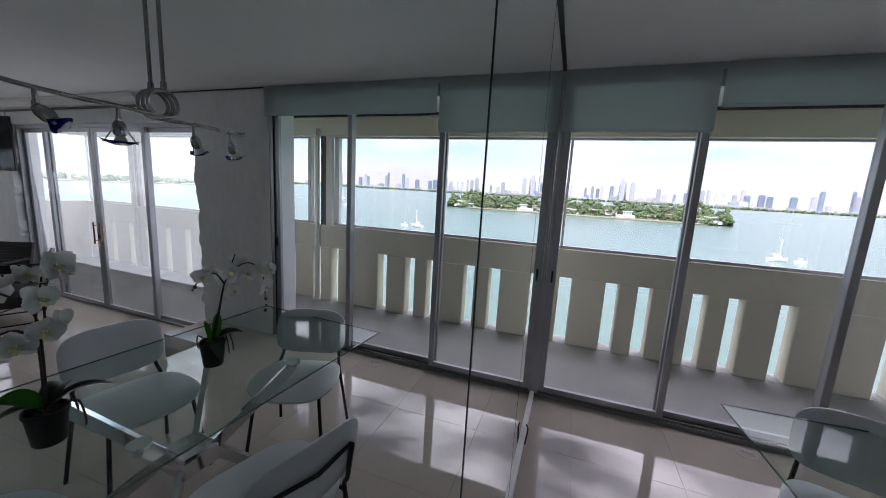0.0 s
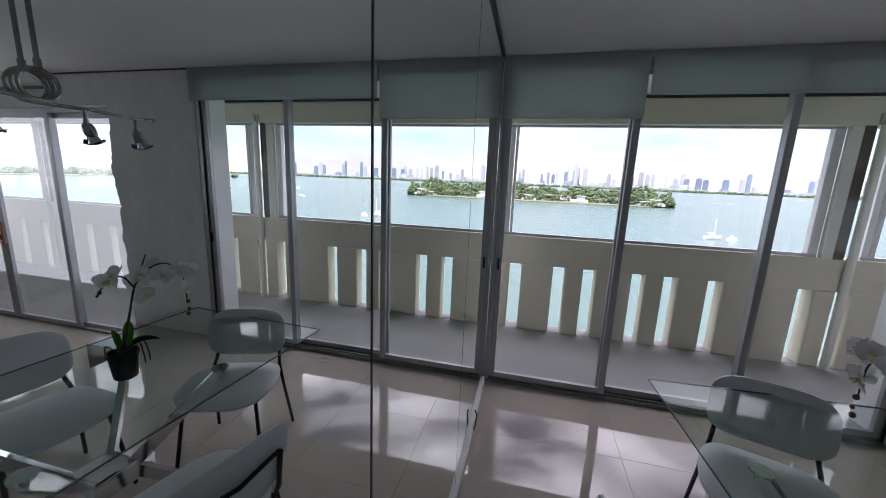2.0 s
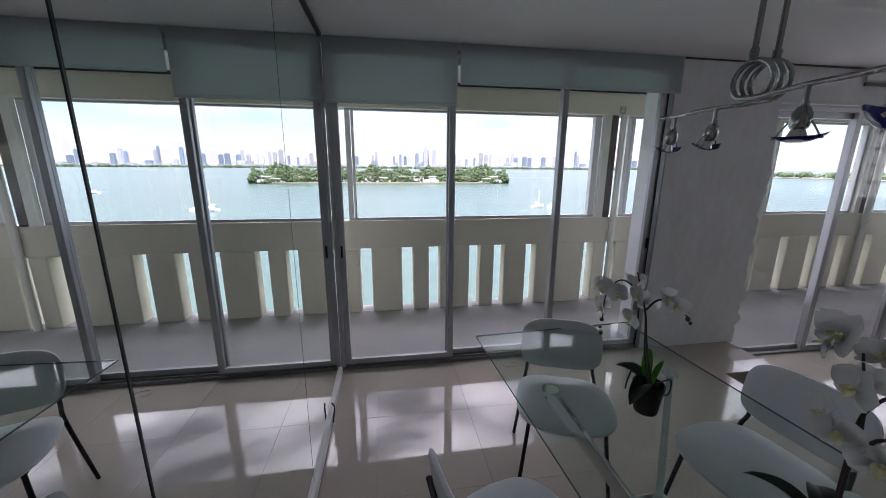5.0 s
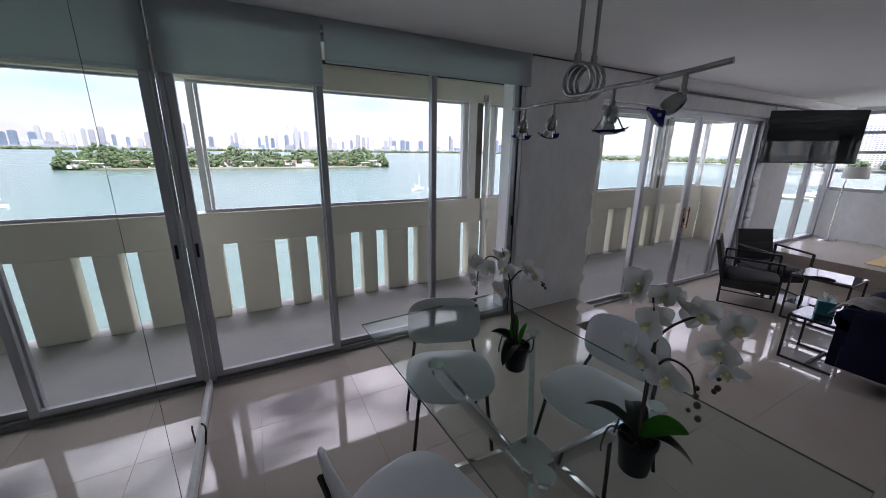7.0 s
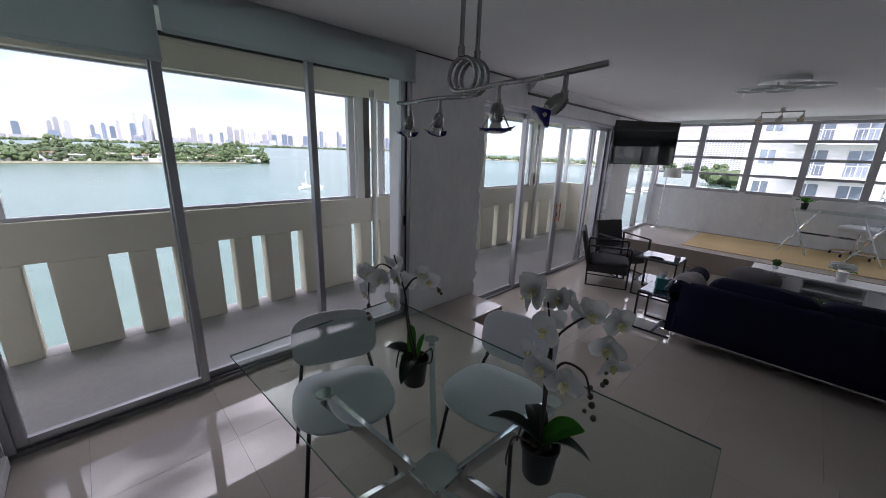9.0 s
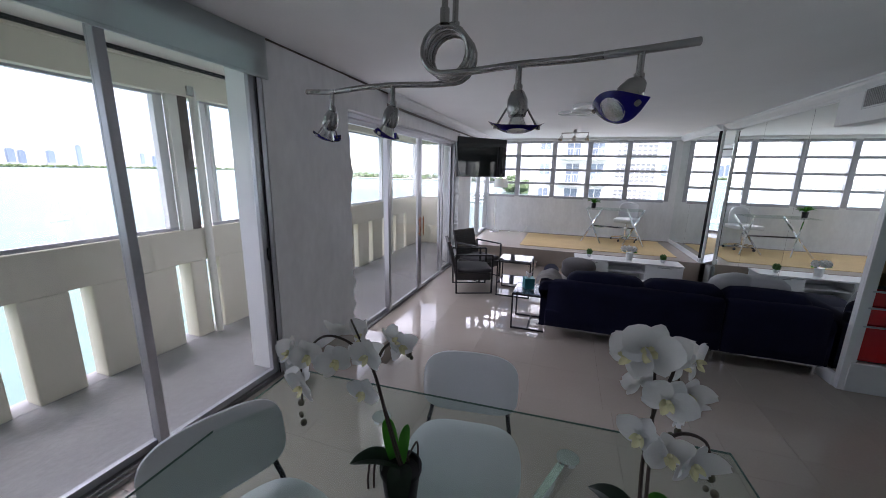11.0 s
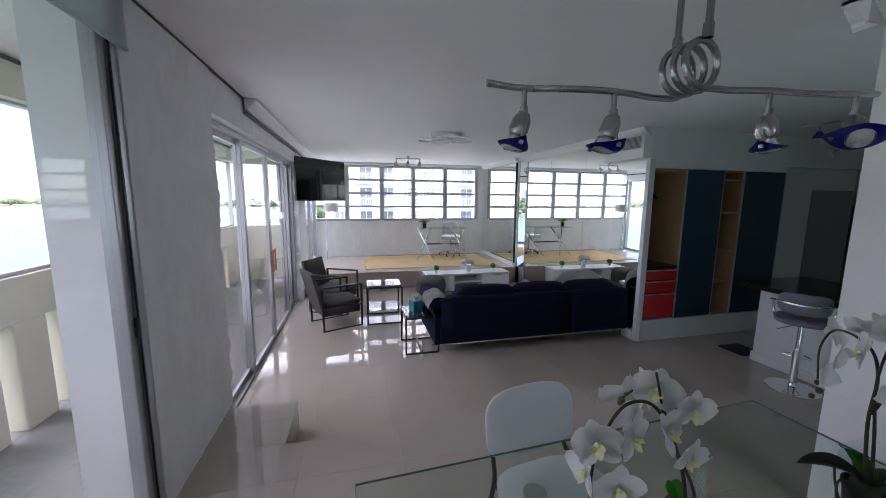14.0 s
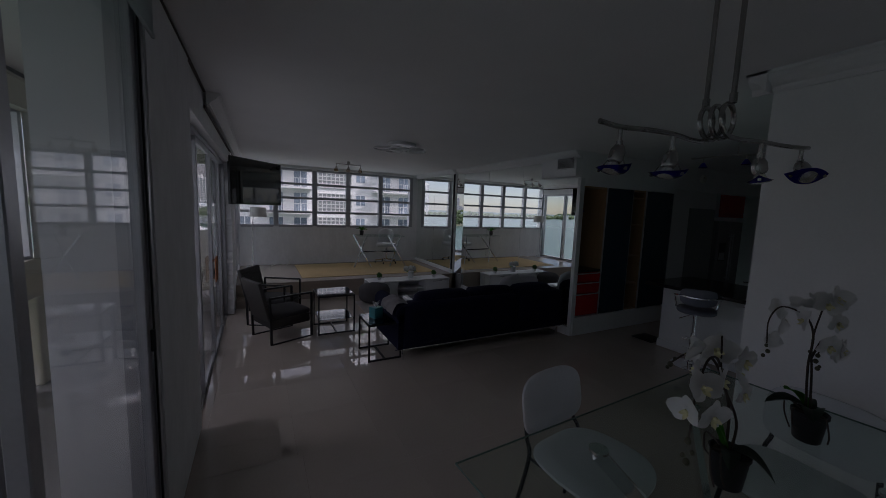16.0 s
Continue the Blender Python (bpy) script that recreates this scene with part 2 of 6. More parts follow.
def B(*boxes, bevel=0.0, seg=2):
    """A bmesh of boxes (x0, x1, y0, y1, z0, z1), with bevelled edges."""
    bm = bmesh.new()
    for b in boxes:
        add_box(bm, *b)
    if bevel:
        bmesh.ops.bevel(bm, geom=bm.edges[:], offset=bevel, segments=seg, affect="EDGES", profile=0.5)
    return bm


def add_box(bm, x0, x1, y0, y1, z0, z1):
    m = Matrix.Translation(((x0 + x1) / 2, (y0 + y1) / 2, (z0 + z1) / 2)) @ Matrix.Diagonal((abs(x1 - x0), abs(y1 - y0), abs(z1 - z0), 1))
    bmesh.ops.create_cube(bm, size=1, matrix=m)


def rod(bm, a, b, r, r2=None, n=10):
    a, b = Vector(a), Vector(b)
    m = Matrix.Translation((a + b) / 2) @ (b - a).to_track_quat("Z", "Y").to_matrix().to_4x4()
    bmesh.ops.create_cone(bm, cap_ends=True, segments=n, radius1=r, radius2=r if r2 is None else r2, depth=(b - a).length, matrix=m)


def bar(bm, a, b, w, h):
    """A square bar from a to b."""
    a, b = Vector(a), Vector(b)
    m = Matrix.Translation((a + b) / 2) @ (b - a).to_track_quat("Z", "Y").to_matrix().to_4x4() @ Matrix.Diagonal((w, h, (b - a).length, 1))
    bmesh.ops.create_cube(bm, size=1, matrix=m)


def curve_points(pts, n=8):
    """A smooth line through pts."""
    p = [Vector(q) for q in pts]
    p = [2 * p[0] - p[1]] + p + [2 * p[-1] - p[-2]]
    out = []
    for i in range(1, len(p) - 2):
        for k in range(n):
            t = k / n
            a, b, c, d = p[i - 1], p[i], p[i + 1], p[i + 2]
            out.append(0.5 * (2 * b + (c - a) * t + (2 * a - 5 * b + 4 * c - d) * t * t + (3 * b - a - 3 * c + d) * t ** 3))
    return out + [p[-2]]


def tube(bm, pts, r, n=8, r2=None):
    pts = [Vector(p) for p in pts]
    rings = []
    up = Vector((0.13, 0.21, 0.97))
    for i, p in enumerate(pts):
        d = (pts[min(i + 1, len(pts) - 1)] - pts[max(i - 1, 0)]).normalized()
        s = d.cross(up)
        s = s.normalized() if s.length > 1e-4 else d.orthogonal().normalized()
        u = s.cross(d).normalized()
        up = u
        rad = r if r2 is None else r + (r2 - r) * i / (len(pts) - 1)
        rings.append([bm.verts.new(p + rad * (math.cos(a) * s + math.sin(a) * u)) for a in [2 * math.pi * k / n for k in range(n)]])
    for a, b in zip(rings, rings[1:]):
        for k in range(n):
            bm.faces.new((a[k], a[(k + 1) % n], b[(k + 1) % n], b[k]))
    bm.faces.new(rings[0])
    bm.faces.new(rings[-1])


def lathe(bm, profile, n=20, centre=(0, 0, 0)):
    c = Vector(centre)
    rings = []
    for r, z in profile:
        rings.append([bm.verts.new(c + Vector((r * math.cos(2 * math.pi * k / n), r * math.sin(2 * math.pi * k / n), z))) for k in range(n)])
    for a, b in zip(rings, rings[1:]):
        for k in range(n):
            bm.faces.new((a[k], a[(k + 1) % n], b[(k + 1) % n], b[k]))
    bm.faces.new(rings[0])
    bm.faces.new(rings[-1])


def ball(bm, c, r, squash=1.0, sub=2):
    bmesh.ops.create_icosphere(bm, subdivisions=sub, radius=r, matrix=Matrix.Translation(c) @ Matrix.Diagonal((1, 1, squash, 1)))


def rounded(w, h, p=4.0, n=36):
    """The outline of a rounded rectangle about the origin."""
    out = []
    for k in range(n):
        a = 2 * math.pi * k / n
        c, s = math.cos(a), math.sin(a)
        out.append((w / 2 * math.copysign(abs(c) ** (2 / p), c), h / 2 * math.copysign(abs(s) ** (2 / p), s)))
    return out


def shell(bm, outline, thick, place, rings=3):
    """A padded slab: outline in u, v; place(u, v, w) bends it into space."""
    levels = [(0.0, -0.5), (0.92, -0.5), (1.0, -0.2), (1.0, 0.2), (0.92, 0.5), (0.6, 0.62), (0.0, 0.66)]
    levels[1:1] = [(0.6, -0.5)]
    loops = []
    for s, w in levels:
        loops.append([bm.verts.new(place(u * s, v * s, w * thick)) for u, v in outline] if s else bm.verts.new(place(0, 0, w * thick)))
    n = len(outline)
    for a, b in zip(loops, loops[1:]):
        for k in range(n):
            if isinstance(a, list) and isinstance(b, list):
                bm.faces.new((a[k], a[(k + 1) % n], b[(k + 1) % n], b[k]))
            elif isinstance(a, list):
                bm.faces.new((a[k], a[(k + 1) % n], b))
            else:
                bm.faces.new((a, b[k], b[(k + 1) % n]))


def cushion(bm, x0, x1, y0, y1, z0, z1, puff=0.03, n=10):
    """A soft block with swollen faces and rounded edges."""
    bmesh.ops.create_grid(bm, x_segments=2, y_segments=2, size=0.001)
    bm.clear()
    c = Vector(((x0 + x1) / 2, (y0 + y1) / 2, (z0 + z1) / 2))
    h = Vector(((x1 - x0) / 2, (y1 - y0) / 2, (z1 - z0) / 2))
    bmesh.ops.create_cube(bm, size=2)
    bmesh.ops.subdivide_edges(bm, edges=bm.edges[:], cuts=n, use_grid_fill=True)
    for v in bm.verts:
        q = v.co.copy()
        r = min(h) * 0.7
        inner = Vector([max(h[i] - r, 0.0) for i in range(3)])
        p = Vector([q[i] * h[i] for i in range(3)])
        k = Vector([max(-inner[i], min(inner[i], p[i])) for i in range(3)])
        d = p - k
        if d.length > 1e-6:
            p = k + d.normalized() * min(d.length, r)
        fall = [(1 - q[i] ** 2) for i in range(3)]
        for i in range(3):
            j, m = (i + 1) % 3, (i + 2) % 3
            p[i] += q[i] * puff * max(0, fall[j]) * max(0, fall[m])
        p += Vector((0, 0, 1)) * 0.008 * noise.noise(p * 6 + c)
        v.co = c + p


# ---- the large structure ----
LOW = -0.24          # living room floor
PLAT = 0.10          # raised platform by the far windows
CEIL = 2.42
X_STEP, X_PLAT, X_END = 3.03, 7.85, 10.0
Y_BACK, Y_MIRROR, Y_FAR = -3.16, -4.40, -10.2
X_CAB, Y_CAB = 4.47, -4.43


def tile_field(parent, x0, x1, y0, y1, z, size, ox, oy, skip=None):
    """Square tiles with recessed joints, each one an object."""
    shared = {}
    gap = 0.0005
    i0, i1 = math.floor((x0 - ox) / size), math.ceil((x1 - ox) / size)
    j0, j1 = math.floor((y0 - oy) / size), math.ceil((y1 - oy) / size)
    for i in range(i0, i1):
        for j in range(j0, j1):
            a, b = max(x0, ox + i * size) + gap, min(x1, ox + (i + 1) * size) - gap
            c, d = max(y0, oy + j * size) + gap, min(y1, oy + (j + 1) * size) - gap
            if b - a < 0.02 or d - c < 0.02 or (skip and skip((a + b) / 2, (c + d) / 2)):
                continue
            key = (round(b - a, 3), round(d - c, 3))
            if key not in shared:
                w, h = (b - a) / 2, (d - c) / 2
                bm = B((-w, w, -h, h, -0.010, 0.0))
                top = [e for e in bm.edges if all(v.co.z > -0.001 for v in e.verts)]
                bmesh.ops.bevel(bm, geom=top, offset=0.0003, segments=1, affect="EDGES")
                shared[key] = finish("tile", bm, M_TILE)
            ob = new("tile", shared[key])
            ob.parent = parent
            ob.location = ((a + b) / 2, (c + d) / 2, z)


floor_dining = structure("floor_dining", B((0, X_STEP - 0.012, Y_BACK, -0.001, LOW - 0.2, -0.008), (X_STEP - 0.02, 3.53, -0.47, -0.001, LOW - 0.2, -0.008)), M_GROUT, "raised dining floor of polished beige porcelain tiles")
floor_living = structure("floor_living", B((X_STEP, X_PLAT, Y_MIRROR, 0.0, LOW - 0.2, LOW - 0.008), (-0.2, X_CAB + 0.4, Y_FAR, Y_MIRROR, LOW - 0.2, LOW - 0.008), (1.92, X_STEP, Y_MIRROR, Y_BACK, LOW - 0.2, LOW - 0.008)), M_GROUT, "sunken living room floor of polished beige porcelain tiles")
platform = structure("floor_platform", B((X_PLAT, X_END, Y_MIRROR, 0.0, LOW - 0.2, PLAT - 0.008)), M_STEPFACE, "raised tiled platform by the far windows")
structure("step_riser", B((X_STEP - 0.012, X_STEP - 0.002, Y_BACK, -0.472, LOW, -0.004), (X_STEP, 3.535, -0.482, -0.472, LOW, -0.004), (3.532, 3.542, -0.482, -0.001, LOW, -0.004)), M_STEPFACE, "brown tiled riser of the single step")
structure("platform_step", B((X_PLAT - 0.32, X_PLAT - 0.002, -0.40, -0.02, LOW, LOW + 0.13), (X_PLAT - 0.18, X_PLAT - 0.002, -1.52, -1.36, LOW, LOW + 0.10), bevel=0.006), M_STEPFACE, "low tiled blocks at the foot of the platform")

# ceiling
structure("ceiling", B((-0.2, X_END + 0.3, Y_FAR - 0.2, 0.12, CEIL, CEIL + 0.2)), M_CEIL, "plain white painted ceiling")
# lengthened out of view to x = -14 to keep the sun off
structure("balcony_ceiling", B((-14.0, 9.0, 0.12, 1.45, CEIL, CEIL + 0.2)), M_CREAM_LIGHT, "pale painted balcony soffit")

# mirror wall by the dining table
wall_mirror = structure("wall_mirror_side", B((-0.16, -0.012, Y_FAR, 0.05, LOW - 0.2, CEIL)), M_WALL, "wall behind the mirror panels")
mirror = tagged(new("wall_mirror"), "floor to ceiling wall mirror in jointed panels", "mirror", kind="structure")
for y0, y1 in ((-1.118, -0.02), (-2.118, -1.122), (-3.155, -2.122)):
    bm = B((-0.010, 0.0, y0, y1, 0.07, CEIL - 0.01))
    part("panel", bm, M_MIRROR, mirror)
for y in (-2.12,):
    part("joint", B((-0.006, 0.0015, y - 0.0022, y + 0.0022, 0.07, CEIL - 0.01)), M_DARK_EDGE, mirror)
part("joint", B((-0.006, 0.0006, -1.1212, -1.1188, 0.07, CEIL - 0.01)), M_DARK_EDGE, mirror)
part("top_trim", B((-0.01, 0.012, Y_BACK, -0.06, CEIL - 0.022, CEIL - 0.001), bevel=0.003), M_DARK_EDGE, mirror, "dark metal top trim")
structure("mirror_baseboard", B((-0.012, 0.016, Y_BACK, -0.055, 0.0, 0.068), bevel=0.004), M_WHITE_FRAME, "white baseboard under the mirror")
bm = bmesh.new()
tube(bm, curve_points([(0.020, -0.62, 0.01), (0.03, -0.60, 0.10), (0.022, -0.63, 0.155)]), 0.005)
tagged(part("door_stop", bm, M_BLACK, None, "", True), "thin black hook standing by the mirror baseboard", "hook")

# back wall of the dining room, with its crown
structure("wall_back", B((-0.16, 1.92, Y_BACK - 0.2, Y_BACK, LOW - 0.2, CEIL)), M_WALL, "white painted wall end behind the dining table")


def crown(name, a, b, out, drop=0.115, size=0.105):
    """A stepped cornice from a to b under the ceiling, out: the way it stands off its wall."""
    a, b, out = Vector(a), Vector(b), Vector(out)
    prof = [(0, 0), (size, 0), (size, -0.016), (size * 0.86, -0.022), (size * 0.74, -0.045), (size * 0.45, -0.070), (size * 0.26, -0.082), (size * 0.22, -0.098), (0.012, -drop + 0.006), (0.012, -drop), (0, -drop)]
    bm = bmesh.new()
    rows = [[bm.verts.new(p + out * u + Vector((0, 0, w))) for u, w in prof] for p in (a, b)]
    for k in range(len(prof)):
        j = (k + 1) % len(prof)
        bm.faces.new((rows[0][k], rows[0][j], rows[1][j], rows[1][k]))
    bm.faces.new(rows[0])
    bm.faces.new(rows[1])
    return structure(name, bm, M_WALL, "white moulded crown cornice")


crown("crown_back", (0, Y_BACK, CEIL - 0.001), (2.02, Y_BACK, CEIL - 0.001), (0, 1, 0))
crown("crown_back_end", (1.92, Y_BACK - 0.2, CEIL - 0.0015), (1.92, Y_BACK + 0.105, CEIL - 0.0015), (1, 0, 0))
crown("crown_windows", (4.40, -0.02, CEIL - 0.001), (X_END - 0.02, -0.02, CEIL - 0.001), (0, -1, 0), 0.10, 0.10)
crown("crown_mirror", (X_CAB - 0.002, Y_MIRROR + 0.004, CEIL - 0.0015), (X_PLAT, Y_MIRROR + 0.004, CEIL - 0.0015), (0, 1, 0), 0.11, 0.12)
crown("crown_platform", (X_PLAT, Y_MIRROR + 0.12, CEIL - 0.0018), (X_END - 0.02, Y_MIRROR + 0.12, CEIL - 0.0018), (0, 1, 0), 0.10, 0.10)


# pier between the two openings, with its ragged plaster edge
def ragged(name, x0, x1, y0, y1, z0, z1, ragged_side, amount=0.025, mat=M_PLASTER, label=""):
    bm = bmesh.new()
    n = 64
    loops = []
    for k in range(n + 1):
        z = z0 + (z1 - z0) * k / n
        o = amount * (noise.noise(Vector((x0, z * 7, 1))) + 0.6 * noise.noise(Vector((x1, z * 23, 4))))
        a, b = (x0, x1 + o) if ragged_side > 0 else (x0 + o, x1)
        loops.append([bm.verts.new(p) for p in ((a, y0, z), (b, y0, z), (b, y1, z), (a, y1, z))])
    for p, q in zip(loops, loops[1:]):
        for k in range(4):
            bm.faces.new((p[k], p[(k + 1) % 4], q[(k + 1) % 4], q[k]))
    bm.faces.new(loops[0])
    bm.faces.new(loops[-1])
    return structure(name, bm, mat, label)


structure("wall_pier", B((2.64, 3.60, 0.012, 0.33, LOW - 0.2, CEIL)), M_WALL, "white pier between the two glazed openings")
ragged("pier_plaster", 2.625, 3.62, -0.012, 0.010, -0.003, CEIL - 0.012, 1, 0.05, label="skim of rough grey-white plaster with a broken edge")
ragged("platform_wall_plaster", 7.24, 8.10, -0.014, 0.10, LOW, 2.30, -1, 0.05, label="rough torn plaster between the glazed doors and the side window")
structure("wall_header", B((2.64, X_END, 0.0, 0.12, 2.13, CEIL)), M_PLASTER, "plastered header above the glazed doors")
structure("wall_window_head", B((-0.16, 2.64, 0.0, 0.12, 2.385, CEIL)), M_CREAM_LIGHT, "head above the dining window")
# solid dark strips stand in for the shade in the gap
structure("gap_shade_strip", B((4.40, X_END - 0.02, -0.016, -0.002, 2.285, 2.31), (2.66, 4.40, -0.020, -0.002, CEIL - 0.011, CEIL - 0.001)), M_BROWN, "dark strips painted as the shade in the cornice and ceiling gap")

# unseen wall and slab, added to block the sun from the balcony
structure("wall_sun_block", B((-14.0, -0.165, 0.02, 0.30, LOW - 0.2, CEIL)), M_CREAM_LIGHT, "unseen wall added to keep the sun off the balcony")
structure("slab_sun_block", B((-14.0, X_END + 0.3, -12.0, 1.50, CEIL + 0.21, CEIL + 0.40)), M_CREAM_LIGHT, "unseen slab added overhead to keep the sun out")
# balcony
bm = B((-14.0, 3.0, 0.0, 1.40, -0.30, -0.005))
prev = None
for bx, drop in ((3.0, 0.0), (3.60, 1.0), (7.30, 1.0), (9.0, 1.0)):       # the screed falls towards the living room doors
    ring = [bm.verts.new(v) for v in ((bx, 0.165, -0.005 + drop * (LOW + 0.03)), (bx, 0.62, -0.005 + drop * 0.3 * LOW), (bx, 1.0, -0.005), (bx, 1.40, -0.005), (bx, 1.40, -0.30), (bx, 0.165, -0.30))]
    if prev:
        for k in range(6):
            bm.faces.new((prev[k], prev[(k + 1) % 6], ring[(k + 1) % 6], ring[k]))
    prev = ring
bmesh.ops.recalc_face_normals(bm, faces=bm.faces[:])
structure("balcony_floor", bm, M_CONCRETE, "bare stained grey concrete balcony floor")
structure("wall_sill", B((-0.16, 2.64, -0.001, 0.10, LOW - 0.2, -0.0005), (7.27, X_END, -0.001, 0.10, LOW - 0.2, LOW + 0.02)), M_CONCRETE, "slab edge under the sliding doors")

SLOTS = [0.09, 0.545, 0.845, 1.31, 1.60, 1.985, 2.71, 2.99, 3.42, 3.80, 4.10, 4.62, 5.02, 5.49, 5.95, 6.42, 6.87, 7.35]
SLOT_W, Y_PAR, PAR_TOP = 0.125, 1.19, 1.03
parapet = tagged(new("parapet"), "cream stucco balcony parapet with upright slots", "parapet", kind="structure")
x = -3.0
for s in [-2.4, -1.9, -1.28, -0.85, -0.53, -0.10 - 0.125] + SLOTS:
    part("pier", B((x, s, Y_PAR, Y_PAR + 0.17, -0.005, 0.73), bevel=0.012), M_CREAM, parapet)
    x = s + SLOT_W
part("pier", B((x, 8.10, Y_PAR, Y_PAR + 0.17, -0.005, 0.73), bevel=0.012), M_CREAM, parapet)
part("rail_wall", B((-3.0, 8.24, Y_PAR - 0.001, Y_PAR + 0.171, 0.728, PAR_TOP), bevel=0.006), M_CREAM, parapet)
part("base", B((-3.0, 8.24, Y_PAR + 0.01, Y_PAR + 0.165, -0.1, -0.003)), M_CONCRETE, parapet)
part("end_wall", B((8.10, 8.24, 0.25, Y_PAR + 0.002, -0.005, PAR_TOP), bevel=0.006), M_CREAM, parapet)
structure("balcony_beam", B((-3.0, 8.3, Y_PAR - 0.05, Y_PAR + 0.17, 2.16, 2.385), (-3.0, 8.3, Y_PAR - 0.062, Y_PAR + 0.10, 2.36, 2.374), (8.10, 8.3, 0.2, Y_PAR - 0.05, 2.16, 2.385), bevel=0.004), M_CREAM, "cream beam with a shutter box over the balcony windows")
# near-black box that paints the shade between beam and soffit
structure("beam_gap_shade", B((-3.0, 8.1, Y_PAR - 0.04, Y_PAR + 0.10, 2.386, CEIL)), M_DARK_EDGE, "dark filler painted as the shade above the beam")


def balcony_window(x0, x1, name):
    w = tagged(new(name), "aluminium framed balcony window over the parapet", "window", kind="structure")
    y0, y1 = Y_PAR + 0.03, Y_PAR + 0.075
    part("window_frame", B((x0, x1, y0, y1, PAR_TOP, PAR_TOP + 0.028), (x0, x1, y0, y1, 2.142, 2.16)), M_ALU, w)
    part("window_jamb", B((x0, x0 + 0.05, y0, y1, PAR_TOP + 0.028, 2.142), (x0 + 0.06, x0 + 0.085, y0 - 0.015, y1, PAR_TOP + 0.028, 2.142)), M_WHITE_FRAME, w)
    part("window_jamb", B((x1 - 0.05, x1, y0, y1, PAR_TOP + 0.028, 2.142), (x1 - 0.085, x1 - 0.06, y0 - 0.015, y1, PAR_TOP + 0.028, 2.142)), M_WHITE_FRAME, w)
    return w


for i, (a, b) in enumerate(((0.0, 2.80), (3.12, 4.82), (5.1, 6.55), (6.8, 8.05))):
    balcony_window(a, b, "window_%d" % (i + 1))
for x in (2.98, 5.0, 6.68):
    p = thing("balcony_post", "white painted downpipe beside a dark bronze shutter track", "post", (x, Y_PAR - 0.03, 0), group="balcony posts")
    bm = bmesh.new()
    rod(bm, (0.04, 0, -0.004), (0.04, 0, 2.22), 0.032, n=14)
    part("pipe", bm, M_CREAM_LIGHT, p, "", True)
    part("track", B((-0.10, -0.015, 0.005, 0.06, PAR_TOP, 2.16)), M_BROWN, p, "dark bronze shutter track")
    part("track_lip", B((-0.18, -0.10, 0.0, 0.055, PAR_TOP, 2.16)), M_CREAM_LIGHT, p)
    bm = B((-0.03, 0.03, -0.04, 0.01, 2.17, 2.25), bevel=0.006)
    part("bracket", bm, M_STEEL, p)


# sliding doors
def glazed_door(parent, x0, x1, y, z0, z1, stile=0.046, deep=0.035, foot=0.04):
    part("stile", B((x0, x0 + stile, y, y + deep, z0, z1), bevel=0.003, seg=1), M_ALU, parent)
    part("stile", B((x1 - stile, x1, y, y + deep, z0, z1), bevel=0.003, seg=1), M_ALU, parent)
    part("rail", B((x0 + stile, x1 - stile, y + 0.002, y + deep - 0.002, z0, z0 + foot), (x0 + stile, x1 - stile, y + 0.002, y + deep - 0.002, z1 - 0.05, z1)), M_ALU, parent)
    g = part("pane", B((x0 + stile, x1 - stile, y + 0.014, y + 0.020, z0 + foot, z1 - 0.05)), M_GLASS, parent, "clear glass")
    g.visible_shadow = False


d1 = tagged(new("door_1"), "aluminium sliding glass doors of the dining room", "sliding door", kind="structure")
part("track", B((0.0, 2.62, 0.0, 0.10, 0.0, 0.028), (0.0, 2.62, 0.018, 0.024, 0.028, 0.045), (0.0, 2.62, 0.06, 0.066, 0.028, 0.045)), M_ALU_DARK, d1, "dirty floor track")
part("head", B((0.0, 2.62, 0.0, 0.10, 2.35, 2.385)), M_ALU, d1)
part("jamb", B((0.0, 0.035, -0.004, 0.10, 0.028, 2.35)), M_ALU, d1)
part("jamb", B((2.585, 2.622, -0.006, 0.10, 0.028, 2.35), (2.560, 2.584, 0.02, 0.06, 0.028, 2.35)), M_ALU, d1)
part("rubber_seal", B((2.578, 2.584, -0.004, 0.003, 0.028, 2.35)), M_BLACK, d1, "black seal strip")
glazed_door(d1, 0.035, 0.905, 0.008, 0.045, 2.35)
glazed_door(d1, 0.850, 1.775, 0.056, 0.045, 2.35)
glazed_door(d1, 1.720, 2.575, 0.010, 0.045, 2.35)
for x in (0.055, 2.566):
    part("latch", B((x - 0.007, x + 0.007, -0.008, 0.008, 0.93, 1.02), bevel=0.003), M_BLACK, d1, "black door latch")

d2 = tagged(new("door_2"), "aluminium sliding glass doors of the living room", "sliding door", kind="structure")
structure("floor_threshold", B((3.605, 7.255, -0.0005, 0.17, LOW - 0.2, LOW - 0.001)), M_TILE, "polished tile strip under the living room doors")
part("track", B((3.605, 7.255, 0.075, 0.165, LOW, LOW + 0.022), bevel=0.003, seg=1), M_ALU_DARK, d2, "dark floor track")
part("head", B((3.605, 7.255, 0.07, 0.165, 2.085, 2.128)), M_ALU, d2)
part("jamb", B((7.20, 7.257, 0.07, 0.165, LOW + 0.022, 2.085)), M_ALU, d2)
for k, (a, b, yy) in enumerate(((3.61, 4.64, 0.125), (4.56, 5.56, 0.082), (5.565, 6.62, 0.082), (6.55, 7.20, 0.125))):
    glazed_door(d2, a, b, yy, LOW + 0.022, 2.085, 0.06)
